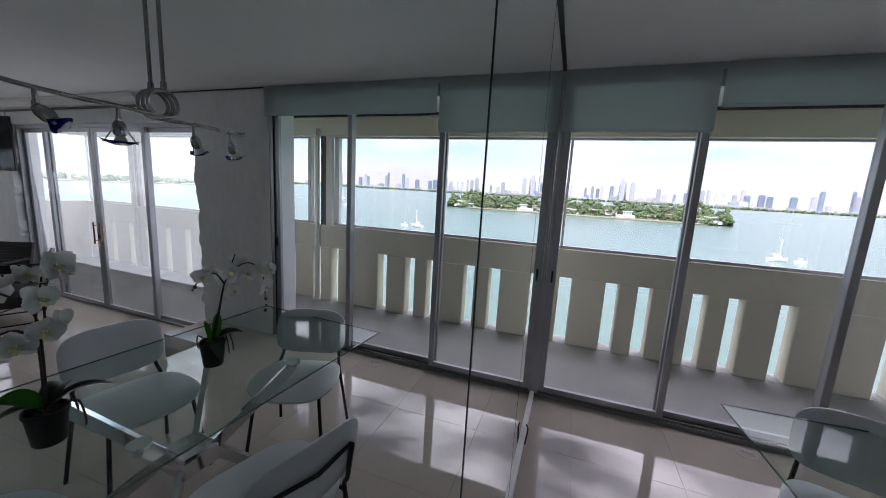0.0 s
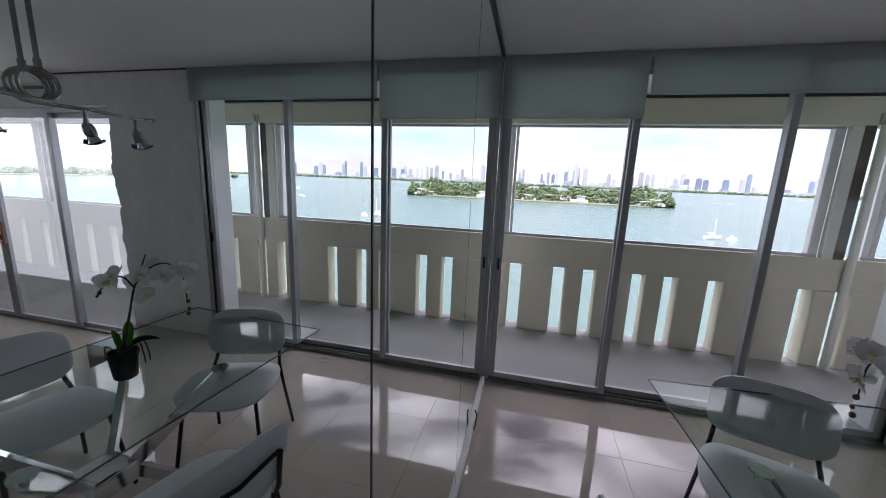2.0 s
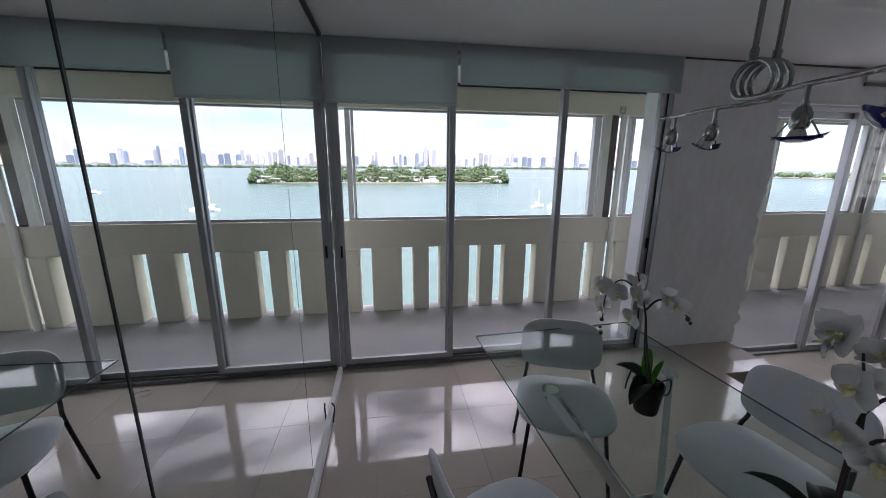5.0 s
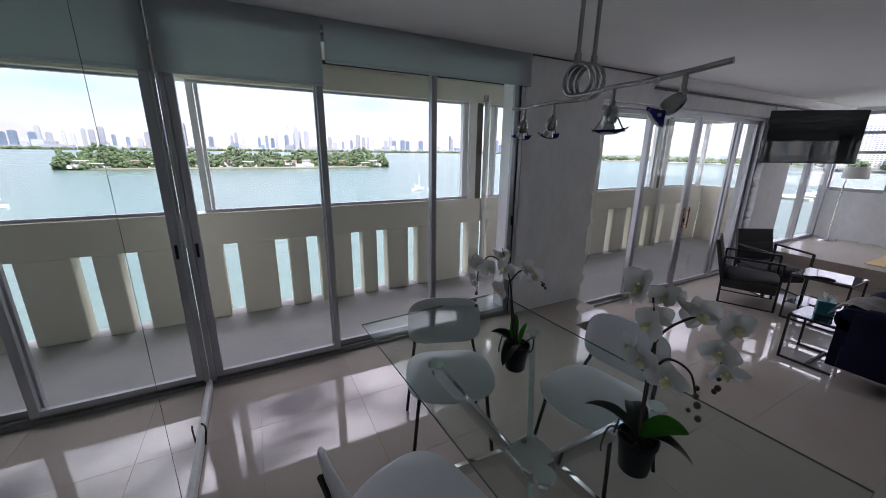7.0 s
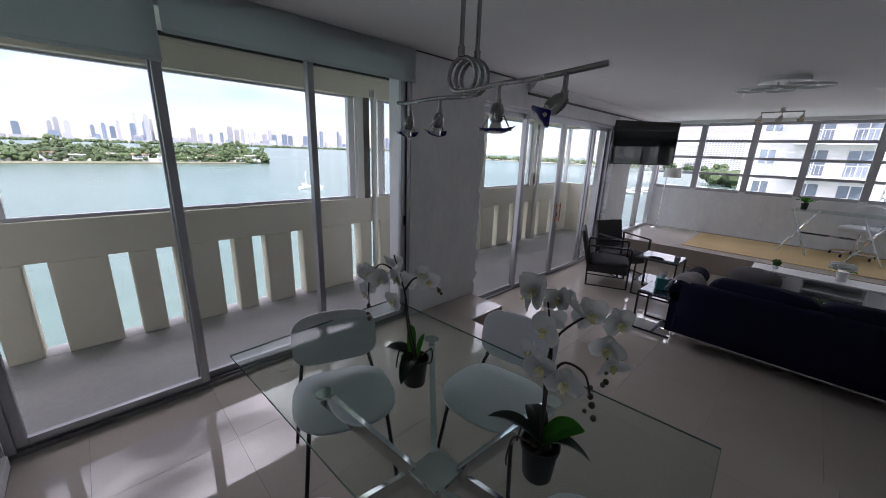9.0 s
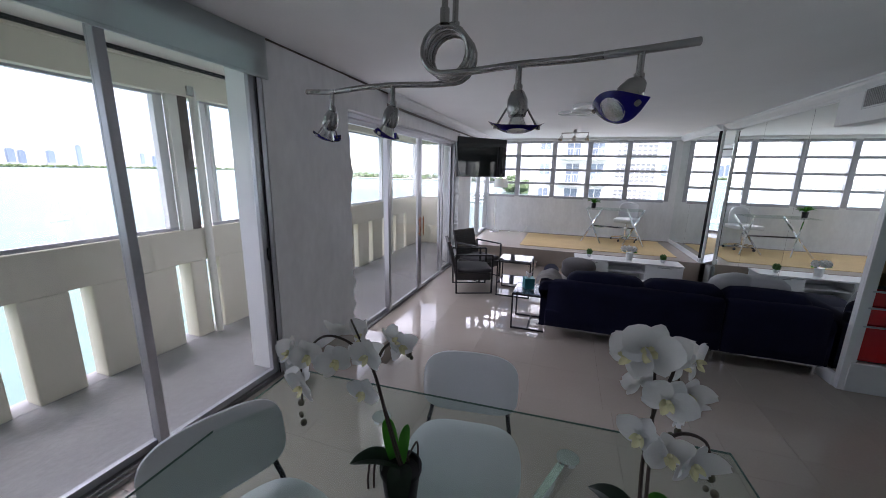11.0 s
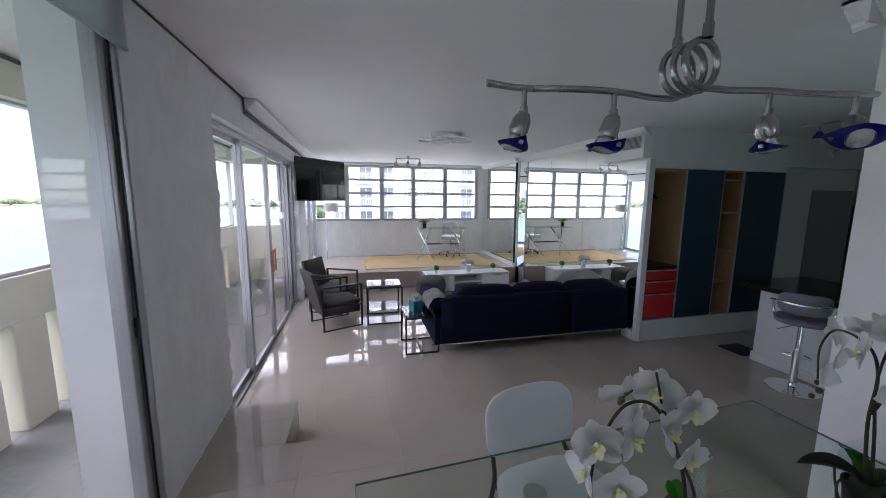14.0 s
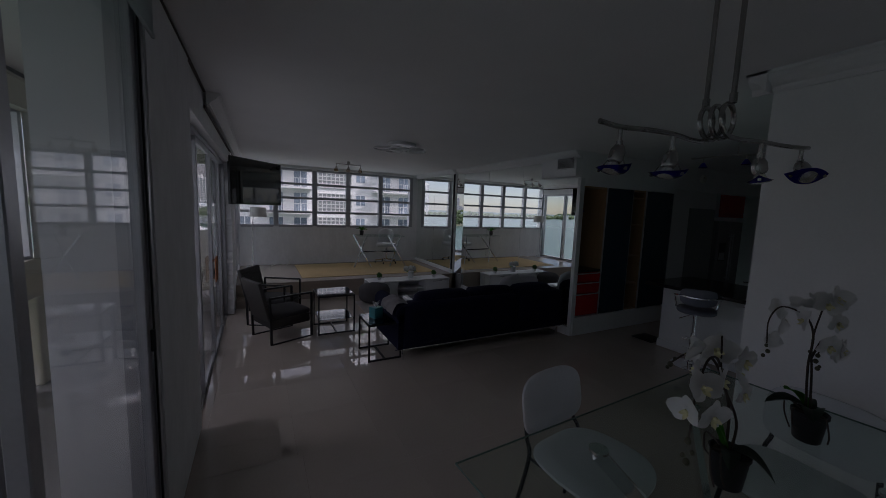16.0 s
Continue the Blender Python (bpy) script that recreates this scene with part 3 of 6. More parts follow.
for x in (5.50, 5.63):
    bm = bmesh.new()
    rod(bm, (x, 0.052, 0.63), (x, 0.052, 0.91), 0.009)
    for z in (0.67, 0.87):
        rod(bm, (x, 0.052, z), (x, 0.084, z), 0.006)
    part("pull_handle", bm, M_COPPER, d2, "copper brown pull handle", True)
part("lock", B((5.575, 5.595, 0.070, 0.084, 0.70, 0.76), bevel=0.004), M_BLACK, d2)

d3 = tagged(new("window_side"), "aluminium framed window at the end of the platform", "window", kind="structure")
structure("wall_platform_side", B((7.26, 8.12, 0.012, 0.30, LOW - 0.2, 2.13), (8.12, X_END, 0.012, 0.12, LOW - 0.2, PLAT)), M_WALL, "plastered wall beside the platform")
part("window_frame", B((8.12, 9.94, 0.0, 0.10, PLAT, PLAT + 0.05), (8.12, 9.94, 0.0, 0.10, 2.08, 2.13), (8.12, 8.17, 0.0, 0.10, PLAT + 0.05, 2.08), (9.0, 9.06, 0.0, 0.10, PLAT + 0.05, 2.08), (9.89, 9.94, 0.0, 0.10, PLAT + 0.05, 2.08)), M_ALU, d3)
g = part("pane", B((8.17, 9.89, 0.03, 0.036, PLAT + 0.05, 2.08)), M_GLASS, d3, "clear glass")
g.visible_shadow = False

# far wall and its window band
structure("wall_far", B((X_END, X_END + 0.25, -4.6, 0.12, LOW - 0.2, 1.015), (X_END, X_END + 0.25, -4.6, 0.12, 2.335, CEIL), (X_END, X_END + 0.25, -4.6, -4.10, 1.015, 2.335), (X_END, X_END + 0.25, 0.03, 0.12, 1.015, 2.335)), M_PLASTER, "rough white plastered wall below the far windows")
wf = tagged(new("window_far"), "grey awning window band with four rows of panes", "window", kind="structure")
ys = [0.03, -0.745, -1.60, -2.40, -3.24, -4.10]
zs = [1.015, 1.345, 1.675, 2.005, 2.335]
for i, y in enumerate(ys):
    w = 0.045 if i in (0, 5) else 0.055
    part("mullion", B((X_END - 0.015, X_END + 0.08, y - w, y + w, 1.015, 2.335), bevel=0.004, seg=1), M_ALU, wf)
for a, b in zip(ys, ys[1:]):
    for i, z in enumerate(zs):
        part("transom", B((X_END - 0.005, X_END + 0.06, b + 0.055, a - 0.055, z - (0.026 if i in (1, 2, 3) else 0.03), z + (0.026 if i in (1, 2, 3) else 0.03))), M_ALU, wf)
    for c, d in zip(zs, zs[1:]):
        g = part("pane", B((X_END + 0.03, X_END + 0.034, b + 0.055, a - 0.055, c + 0.026, d - 0.026)), M_GLASS, wf)
        g.visible_shadow = False
structure("far_soffit", B((X_END - 0.10, X_END, -4.2, -0.02, 2.36, CEIL - 0.002), bevel=0.004), M_WALL, "shallow white soffit above the far windows")

# mirrored wall of the living room
structure("wall_living_mirror", B((X_CAB + 0.005, X_PLAT, Y_CAB, Y_MIRROR - 0.012, LOW - 0.2, CEIL), (X_PLAT, X_END + 0.25, Y_MIRROR - 0.3, Y_MIRROR + 0.108, LOW - 0.2, CEIL)), M_WALL, "wall behind the living room mirrors")
m2 = tagged(new("living_mirror"), "mirrored living room wall of jointed panels", "mirror", kind="structure")
for a, b in ((4.515, 5.70), (5.704, 6.72), (6.724, 7.68)):
    part("panel", B((a, b, Y_MIRROR - 0.010, Y_MIRROR, LOW + 0.12, CEIL - 0.11)), M_MIRROR2, m2)
for a, b in ((7.97, 8.90), (8.904, X_END - 0.01)):
    part("panel", B((a, b, Y_MIRROR + 0.110, Y_MIRROR + 0.12, PLAT + 0.08, CEIL - 0.10)), M_MIRROR2, m2)
bm = B((-0.09, 0.09, -0.006, 0.006, LOW + 0.36, CEIL - 0.10))
bmesh.ops.transform(bm, matrix=pose(7.75, Y_MIRROR + 0.035, 0, 0, 0, 25), verts=bm.verts)
part("corner_strip", bm, M_MIRROR2, m2, "bevelled corner mirror strip")
bm = B((-0.05, 0.05, -0.006, 0.006, LOW + 0.36, CEIL - 0.10))
bmesh.ops.transform(bm, matrix=pose(7.88, Y_MIRROR + 0.10, 0, 0, 0, 50), verts=bm.verts)
part("corner_strip", bm, M_STONE, m2, "dark glossy corner strip")
structure("mirror_base_living", B((4.515, X_PLAT, Y_MIRROR - 0.01, Y_MIRROR + 0.02, LOW, LOW + 0.118), (X_PLAT + 0.01, X_END - 0.01, Y_MIRROR + 0.11, Y_MIRROR + 0.14, PLAT, PLAT + 0.08), bevel=0.004), M_WHITE, "white baseboard under the living room mirrors")
structure("mirror_end_trim", B((X_CAB - 0.02, X_CAB + 0.004, Y_CAB - 0.045, Y_MIRROR + 0.008, LOW, 2.04), (X_CAB + 0.004, X_CAB + 0.04, Y_MIRROR - 0.012, Y_MIRROR + 0.008, LOW, 2.04), bevel=0.003), M_WHITE, "white corner trim of the mirrored wall")
structure("vent_box", B((X_CAB, 5.15, Y_MIRROR - 0.01, Y_MIRROR + 0.10, 2.06, CEIL - 0.11), bevel=0.005), M_WALL, "white boxed air duct above the mirror")

# cabinet wall and kitchen beyond
structure("wall_cabinet", B((X_CAB, X_CAB + 0.2, -6.62, Y_CAB, 1.945, CEIL), (X_CAB + 0.62, X_CAB + 0.75, -10.2, Y_CAB, LOW - 0.2, CEIL), (X_CAB + 0.02, X_CAB + 0.62, -10.2, -6.62, 2.02, CEIL)), M_WALL, "white wall around the built-in cupboards")
structure("cabinet_plinth", B((X_CAB - 0.03, X_CAB + 0.60, -6.62, Y_CAB - 0.005, LOW, 0.03), bevel=0.004), M_WHITE, "white plinth under the built-in cupboards")
structure("wall_kitchen_end", B((-0.16, X_CAB + 0.75, Y_FAR - 0.2, Y_FAR, LOW - 0.2, CEIL)), M_WALL, "plain kitchen end wall")
structure("wall_kitchen_panel", B((X_CAB + 0.12, X_CAB + 0.62, -8.20, -6.66, LOW, 2.02)), M_WALL, "plain white kitchen wall panel")

tile_field(floor_dining, 0.017, X_STEP, Y_BACK, -0.001, 0.0, 0.60, 0.30, 0.0)
tile_field(floor_dining, X_STEP, 3.545, -0.484, -0.001, 0.0, 0.60, 0.30, 0.0)
tile_field(floor_living, X_STEP + 0.001, X_PLAT, Y_MIRROR, -0.001, LOW, 0.60, 0.30, 0.0)
tile_field(floor_living, 0.30, X_CAB - 0.03, -7.5, Y_MIRROR, LOW, 0.60, 0.30, 0.0)
tile_field(floor_living, 1.92, X_STEP + 0.001, Y_MIRROR, Y_BACK, LOW, 0.60, 0.30, 0.0)
tile_field(platform, X_PLAT - 0.006, X_END, Y_MIRROR + 0.11, -0.001, PLAT, 0.60, 0.30, 0.0)


# ---- the bay outside ----
Z_SEA = -17.0
M_WATER = material("bay_water", (0.064, 0.106, 0.092), 0.26, var=0.22, scale=0.004, fine=0.25, bump=0.25, depth=0.6, stretch=(1, 2.2, 1))
M_WATER.node_tree.nodes["Principled BSDF"].inputs["IOR"].default_value = 1.33
M_WATER.node_tree.nodes["Principled BSDF"].inputs["Specular IOR Level"].default_value = 0.28
M_FAR_LAND = material("hazy_far_land", (0.10, 0.12, 0.115), 0.9, var=0.2, scale=0.01, fine=0.1, bump=0.2)
M_SHORE = material("pale_shore", (0.11, 0.115, 0.075), 0.9, var=0.2, scale=0.05, fine=0.8, bump=0.2)
M_TREES = material("island_foliage", (0.045, 0.072, 0.026), 0.9, var=0.5, scale=0.06, fine=0.9, bump=0.5)
M_TOWER = material("pale_tower_facade", (0.27, 0.285, 0.31), 0.6, var=0.10, scale=0.02, fine=0.3, bump=0, random_tint=0.25)
M_TOWER_BLUE = material("blue_glass_tower", (0.13, 0.17, 0.225), 0.35, var=0.12, scale=0.02, fine=0.3, bump=0, random_tint=0.25)
M_VILLA = material("white_villa_wall", (0.55, 0.53, 0.49), 0.8, var=0.08, scale=0.1)
M_ROOF = material("villa_roof", (0.40, 0.26, 0.19), 0.8, var=0.2, scale=0.2)
M_HULL = material("white_boat_hull", (0.75, 0.75, 0.74), 0.4, var=0.04)
M_STUCCO = material("white_building_stucco", (0.74, 0.73, 0.71), 0.8, var=0.06, scale=0.3)
M_PANE_BLUE = material("blue_grey_window_pane", (0.20, 0.24, 0.29), 0.2, var=0.2, scale=0.6, random_tint=0.3, bump=0)
M_FAR_WINDOW = material("distant_window_pane", (0.24, 0.27, 0.30), 0.3, var=0.2, scale=0.2, bump=0)

bm = bmesh.new()
rings = [[bm.verts.new((r * math.cos(math.pi * k / 24), r * math.sin(math.pi * k / 24), Z_SEA)) for k in range(48)] for r in (1, 60, 300, 900, 2200, 4900)]
for p, q in zip(rings, rings[1:]):
    for k in range(48):
        bm.faces.new((p[k], q[k], q[(k + 1) % 48], p[(k + 1) % 48]))
bm.faces.new(rings[0])
structure("water", bm, M_WATER, "turquoise bay water with small ripples")


bm = bmesh.new()
bmesh.ops.create_icosphere(bm, subdivisions=1, radius=1)
bm.verts.ensure_lookup_table()
ICO_V, ICO_F = np.array([v.co[:] for v in bm.verts]), np.array([[v.index for v in f.verts] for f in bm.faces])
bm.free()


def clumps(name, spots, rng, mat, label):
    """Leaf clumps at the spots (x, y, z, radius), joined into one mesh."""
    verts, faces = [], []
    for k, (x, y, z, r) in enumerate(spots):
        m = np.array(pose(0, 0, 0, rng.uniform(0, 90), rng.uniform(0, 90), rng.uniform(0, 360)).to_3x3())
        size = np.array([rng.uniform(0.8, 1.3), rng.uniform(0.8, 1.3), rng.uniform(0.6, 1.1)]) * r
        verts.append((ICO_V * size) @ m.T + (x, y, z))
        faces.append(ICO_F + k * len(ICO_V))
    me = bpy.data.meshes.new(name)
    me.from_pydata(np.concatenate(verts).tolist(), [], np.concatenate(faces).tolist())
    me.materials.append(mat)
    return tagged(new(name, me), label, "trees", kind="stuff")


rng = random.Random(5)


def land(name, x0, x1, y0, y1, label, n=40, mat=M_SHORE):
    """A low island with an uneven shore."""
    bm = bmesh.new()
    cx, cy = (x0 + x1) / 2, (y0 + y1) / 2
    rings = []
    for s, z in ((1.0, Z_SEA - 1), (1.0, Z_SEA + 0.8), (0.93, Z_SEA + 1.8)):
        ring = []
        for k in range(n):
            a = 2 * math.pi * k / n
            c, d = math.cos(a), math.sin(a)
            w = 1 + 0.08 * noise.noise(Vector((c * 3 + x0, d * 3, 0)))
            ring.append(bm.verts.new((cx + s * w * (x1 - x0) / 2 * math.copysign(abs(c) ** 0.6, c), cy + s * w * (y1 - y0) / 2 * math.copysign(abs(d) ** 0.6, d), z)))
        rings.append(ring)
    for a, b in zip(rings, rings[1:]):
        for k in range(n):
            bm.faces.new((a[k], a[(k + 1) % n], b[(k + 1) % n], b[k]))
    bm.faces.new(rings[-1])
    return structure(name, bm, mat, label)


land("island", -154, 150, 388, 506, "low sandy residential island in the bay")
def island_front(x):
    """The shore's bend towards the ends of the island."""
    return 18 * max(0, abs(x) / 150 - 0.55)


spots = []
for k in range(6000):
    x = rng.uniform(-147, 142)
    y = rng.uniform(400, 491) if k % 3 else rng.uniform(395, 408)
    y += island_front(x)
    grove = 0.45 + 1.0 * abs(noise.noise(Vector((x * 0.035, y * 0.02, 2))))
    h = rng.uniform(0.2, 17.0) * (1 if y > 412 else 0.62) * grove
    spots.append((x, y, Z_SEA + 1 + h, rng.uniform(0.9, 2.4)))
for k in range(150):          # palms: a tuft on a bare stem
    x, y, h = rng.uniform(-140, 140), rng.uniform(393, 408), rng.uniform(6, 12)
    y += island_front(x)
    spots += [(x + rng.uniform(-1.3, 1.3), y, Z_SEA + 1 + h + rng.uniform(-0.6, 0.6), rng.uniform(0.5, 1.0)) for q in range(5)]
    spots += [(x, y, Z_SEA + 1 + h * q / 9, 0.2) for q in range(9)]
clumps("island_trees", spots, rng, M_TREES, "dense green trees and palms on the island")

for k in range(15):
    x = -132 + k * 18.5 + rng.uniform(-5, 5)
    w, d, h = rng.uniform(7, 14), 7, rng.uniform(3.5, 7.0)
    v = thing("villa", "white waterfront villa among palm trees", "house", (x, 393.5 + rng.uniform(0, 5) + island_front(x), Z_SEA + 1.2), group="island villas")
    part("wall", B((-w / 2, w / 2, 0, d, 0, h), (-w / 2 - 4, w / 2 + 3, -0.7, d, 0, h * 0.5)), M_VILLA, v)
    part("roof", B((-w / 2 - 0.7, w / 2 + 0.7, -0.9, d + 0.7, h, h + 0.6)), M_ROOF if k % 3 == 0 else M_VILLA, v)
    for i in range(3):
        xx = -w / 2 + (i + 0.5) * w / 3
        part("window", B((xx - w / 9, xx + w / 9, -0.82, -0.6, 0.6, h * 0.42)), M_FAR_WINDOW, v)
        part("window", B((xx - w / 9, xx + w / 9, -0.12, 0.1, h * 0.58, h * 0.9)), M_FAR_WINDOW, v)

# the far shore and its skyline
land("far_shore", -4300, 3300, 3050, 4300, "flat far shore of the mainland", mat=M_FAR_LAND)
spots = []
for k in range(1500):
    x = rng.uniform(-3900, 3100)
    spots.append((x, 3045 + rng.uniform(0, 60), Z_SEA + rng.uniform(0, 11), rng.uniform(6, 13)))
clumps("shore_trees", spots, rng, M_TREES, "hazy tree line along the far shore")


def tower(x, y, w, h, blue):
    t = thing("office_tower", "hazy blue glass high-rise tower" if blue else "hazy pale concrete high-rise tower", "tower", (x, y, Z_SEA + 1), group="far skyline")
    mat = M_TOWER_BLUE if blue else M_TOWER
    part("shaft", B((-w / 2, w / 2, 0, w * 0.9, 0, h)), mat, t)
    part("crown", B((-w / 2 * 0.7, w / 2 * 0.6, w * 0.1, w * 0.7, h, h * 1.05)), mat, t)
    part("podium", B((-w * 0.9, w * 0.9, -6, w, 0, rng.uniform(14, 30))), M_TOWER, t)


CLUSTERS = [(-2250, 60, 3, 150), (-1950, 40, 2, 165), (-1690, 20, 1, 165), (-1450, 60, 3, 135), (-1180, 120, 4, 90), (-820, 170, 6, 75), (-480, 60, 4, 150), (-150, 120, 5, 120), (130, 130, 6, 105),
            (370, 110, 5, 148), (720, 120, 4, 85), (1050, 150, 6, 110), (1330, 100, 4, 125), (1560, 90, 3, 110), (1850, 50, 2, 155), (2150, 110, 4, 95), (2500, 120, 4, 105), (-2600, 120, 4, 90), (-3000, 150, 5, 100)]
for x, spread, n, h in CLUSTERS:
    for k in range(n):
        w = rng.uniform(16, 34)
        tower(x + rng.uniform(-1.15, 1.15) * spread, 3120 + rng.uniform(0, 320), w, h * rng.uniform(0.65, 1.25) + 14, rng.random() < 0.5)
for k in range(120):
    tower(rng.uniform(-3400, 2900), 3110 + rng.uniform(0, 350), rng.uniform(14, 60), 16 + 44 * rng.random() ** 2, rng.random() < 0.2)


def boat(x, y, length, mast, turn=0):
    b = thing("sailing_boat" if mast else "motor_boat", "white sailing yacht at anchor with bare mast" if mast else "small white motor boat on the bay", "boat", (x, y, Z_SEA), turn, "boats on the bay")
    bm = bmesh.new()
    rows = []
    for s, w, zz in ((-0.5, 0.10, 0.9), (-0.3, 0.15, 0.85), (0.0, 0.16, 0.9), (0.3, 0.10, 1.05), (0.5, 0.005, 1.3)):
        rows.append([bm.verts.new((s * length, sgn * w * length * k, z)) for sgn, k, z in ((-1, 1, zz), (-1, 0.6, -0.3), (1, 0.6, -0.3), (1, 1, zz))])
    for a, c in zip(rows, rows[1:]):
        for k in range(4):
            bm.faces.new((a[k], a[(k + 1) % 4], c[(k + 1) % 4], c[k]))
    bm.faces.new(rows[0])
    bm.faces.new(rows[-1])
    part("hull", bm, M_HULL, b)
    part("cabin", B((-0.2 * length, 0.12 * length, -0.07 * length, 0.07 * length, 0.8, 1.9), bevel=0.15), M_HULL, b)
    if mast:
        bm = bmesh.new()
        rod(bm, (0.05 * length, 0, 1), (0.05 * length, 0, mast), 0.09, n=6)
        rod(bm, (0.05 * length, 0, 2.4), (-0.35 * length, 0, 2.5), 0.10, n=6)
        part("mast", bm, M_HULL, b)


boat(72, 160, 7.5, 8, 20)
boat(77.5, 157.5, 3.2, 0, -15)
boat(189, 268, 9, 0, 30)
boat(300, 420, 9, 10, 40)
boat(-150, 330, 9, 0, 10)
boat(420, 380, 8, 0, 10)

# white apartment building seen through the far windows
GX = 46.0
land("neighbour_ground", 40, 190, -80, 22, "ground under the neighbouring building")
nb = thing("apartment_building", "sunlit white apartment building with balconies and lattice screens", "building", (GX, 0, Z_SEA))
part("wall", B((0, 14, -40, 2.6, 1.0, 34)), M_STUCCO, nb)
part("roof", B((-0.3, 14.2, -40.2, 2.9, 34, 34.6)), M_STUCCO, nb)
def bay(f, y0):
    """One flat's front: a balcony with glazed doors, a lattice screen and single windows."""
    z = f * 2.85 + 0.5
    part("balcony", B((-1.5, 0, y0 - 5.4, y0, z - 0.18, z), (-1.5, -1.42, y0 - 5.4, y0, z + 0.95, z + 1.0)), M_STUCCO, nb)
    rail = bmesh.new()
    for k in range(19):
        add_box(rail, -1.48, -1.45, y0 - 5.35 + k * 0.295, y0 - 5.32 + k * 0.295, z, z + 0.95)
    tagged(part("railing", rail, M_HULL, nb), kind="stuff")
    for a, b, low in ((y0 - 4.9, y0 - 3.5, 0.1), (y0 - 2.3, y0 - 0.9, 0.1), (y0 + 1.0, y0 + 2.1, 1.0)):
        w = part("window", B((-0.04, 0.05, a, b, z + low, z + 2.25)), M_PANE_BLUE, nb)
        part("frame", B((-0.07, -0.03, (a + b) / 2 - 0.04, (a + b) / 2 + 0.04, z + low, z + 2.25), (-0.07, -0.03, a, b, z + 2.2, z + 2.3)), M_HULL, w)
    lat = bmesh.new()
    for k in range(9):
        add_box(lat, -0.12, 0.0, y0 - 10.2 + k * 0.5, y0 - 10.1 + k * 0.5, z + 0.1, z + 2.3)
    for k in range(6):
        add_box(lat, -0.12, 0.0, y0 - 10.2, y0 - 6.1, z + 0.1 + k * 0.43, z + 0.2 + k * 0.43)
    tagged(part("lattice_screen", lat, M_STUCCO, nb, "white pierced block screen"), kind="stuff")
    # flat grey sheet painted as the shade behind the pierced screen
    part("screen_shade", B((-0.02, 0.02, y0 - 10.2, y0 - 6.1, z + 0.1, z + 2.3)), M_GREY_PANEL, nb)


for f in range(3, 11):
    for y0 in (-0.6, -13.4):
        bay(f, y0)

# farther condominiums and the marina
land("marina_shore", 330, 900, -260, 70, "wooded shore behind the marina")
land("north_shore", 780, 1700, 40, 900, "low wooded shore across the water")
for x, y, w, h in ((520, 25, 26, 66), (820, 110, 90, 62), (900, 240, 110, 70), (430, -40, 40, 52), (980, 410, 70, 92), (860, 170, 60, 50)):
    c = thing("condominium", "white condominium block with rows of balconies", "building", (x, y, Z_SEA + 1), group="shore condominiums")
    part("wall", B((0, 18, -w / 2, w / 2, 0, h)), M_STUCCO, c)
    part("roof", B((2, 12, -w / 5, w / 5, h, h + 4)), M_STUCCO, c)
    win = bmesh.new()
    for i in range(int(h / 3.2) - 1):
        for j in range(int(w / 4.5)):
            yy = -w / 2 + (j + 0.5) * w / int(w / 4.5)
            add_box(win, -0.25, 0.1, yy - 1.5, yy + 1.5, 2.5 + i * 3.2, 4.4 + i * 3.2)
    tagged(part("window_rows", win, M_FAR_WINDOW, c), kind="stuff")
spots = [(rng.uniform(340, 520), rng.uniform(-120, 62), Z_SEA + rng.uniform(2, 8), rng.uniform(3, 6)) for k in range(420)]
for k in range(260):
    x = rng.uniform(0, 1)
    spots.append((800 + 150 * x, 70 + 800 * rng.random(), Z_SEA + rng.uniform(2, 8), rng.uniform(4, 8)))
clumps("marina_trees", spots, rng, M_TREES, "green trees along the marina shore")
for k in range(26):
    boat(rng.uniform(190, 300), rng.uniform(-6, 70), rng.uniform(10, 18), 0, rng.choice((90, 80, 100)))


# ---- dining room things ----
def blind(name, x0, x1, z, label):
    b = thing(name, label, "roller blind", ((x0 + x1) / 2, -0.03, z), group="roller blinds")
    w, h = (x1 - x0) / 2, CEIL - 0.004 - z
    part("fabric", B((-w, w, -0.002, 0.0, 0.018, h)), M_BLIND, b)
    part("hem_bar", B((-w, w, -0.008, 0.006, 0.0, 0.02), bevel=0.004), M_BLIND, b)
    bm = bmesh.new()
    rod(bm, (-w + 0.01, 0.018, h - 0.03), (w - 0.01, 0.018, h - 0.03), 0.017, n=14)
    part("roller", bm, M_ALU, b, "", True)


blind("roller_blind", 0.012, 0.905, 2.01, "blue-grey fabric roller blind, lowered a little")
blind("roller_blind", 0.925, 2.655, 2.155, "blue-grey fabric roller blind, rolled almost fully up")
bm = bmesh.new()
tube(bm, [(0.016, -0.036, 2.01 - 0.06 * k * 0.5) for k in range(36)], 0.0022, 5)
tagged(part("blind_chain", bm, M_CREAM_LIGHT, None, "", True), "thin beaded pull chain hanging from the blind", "chain")


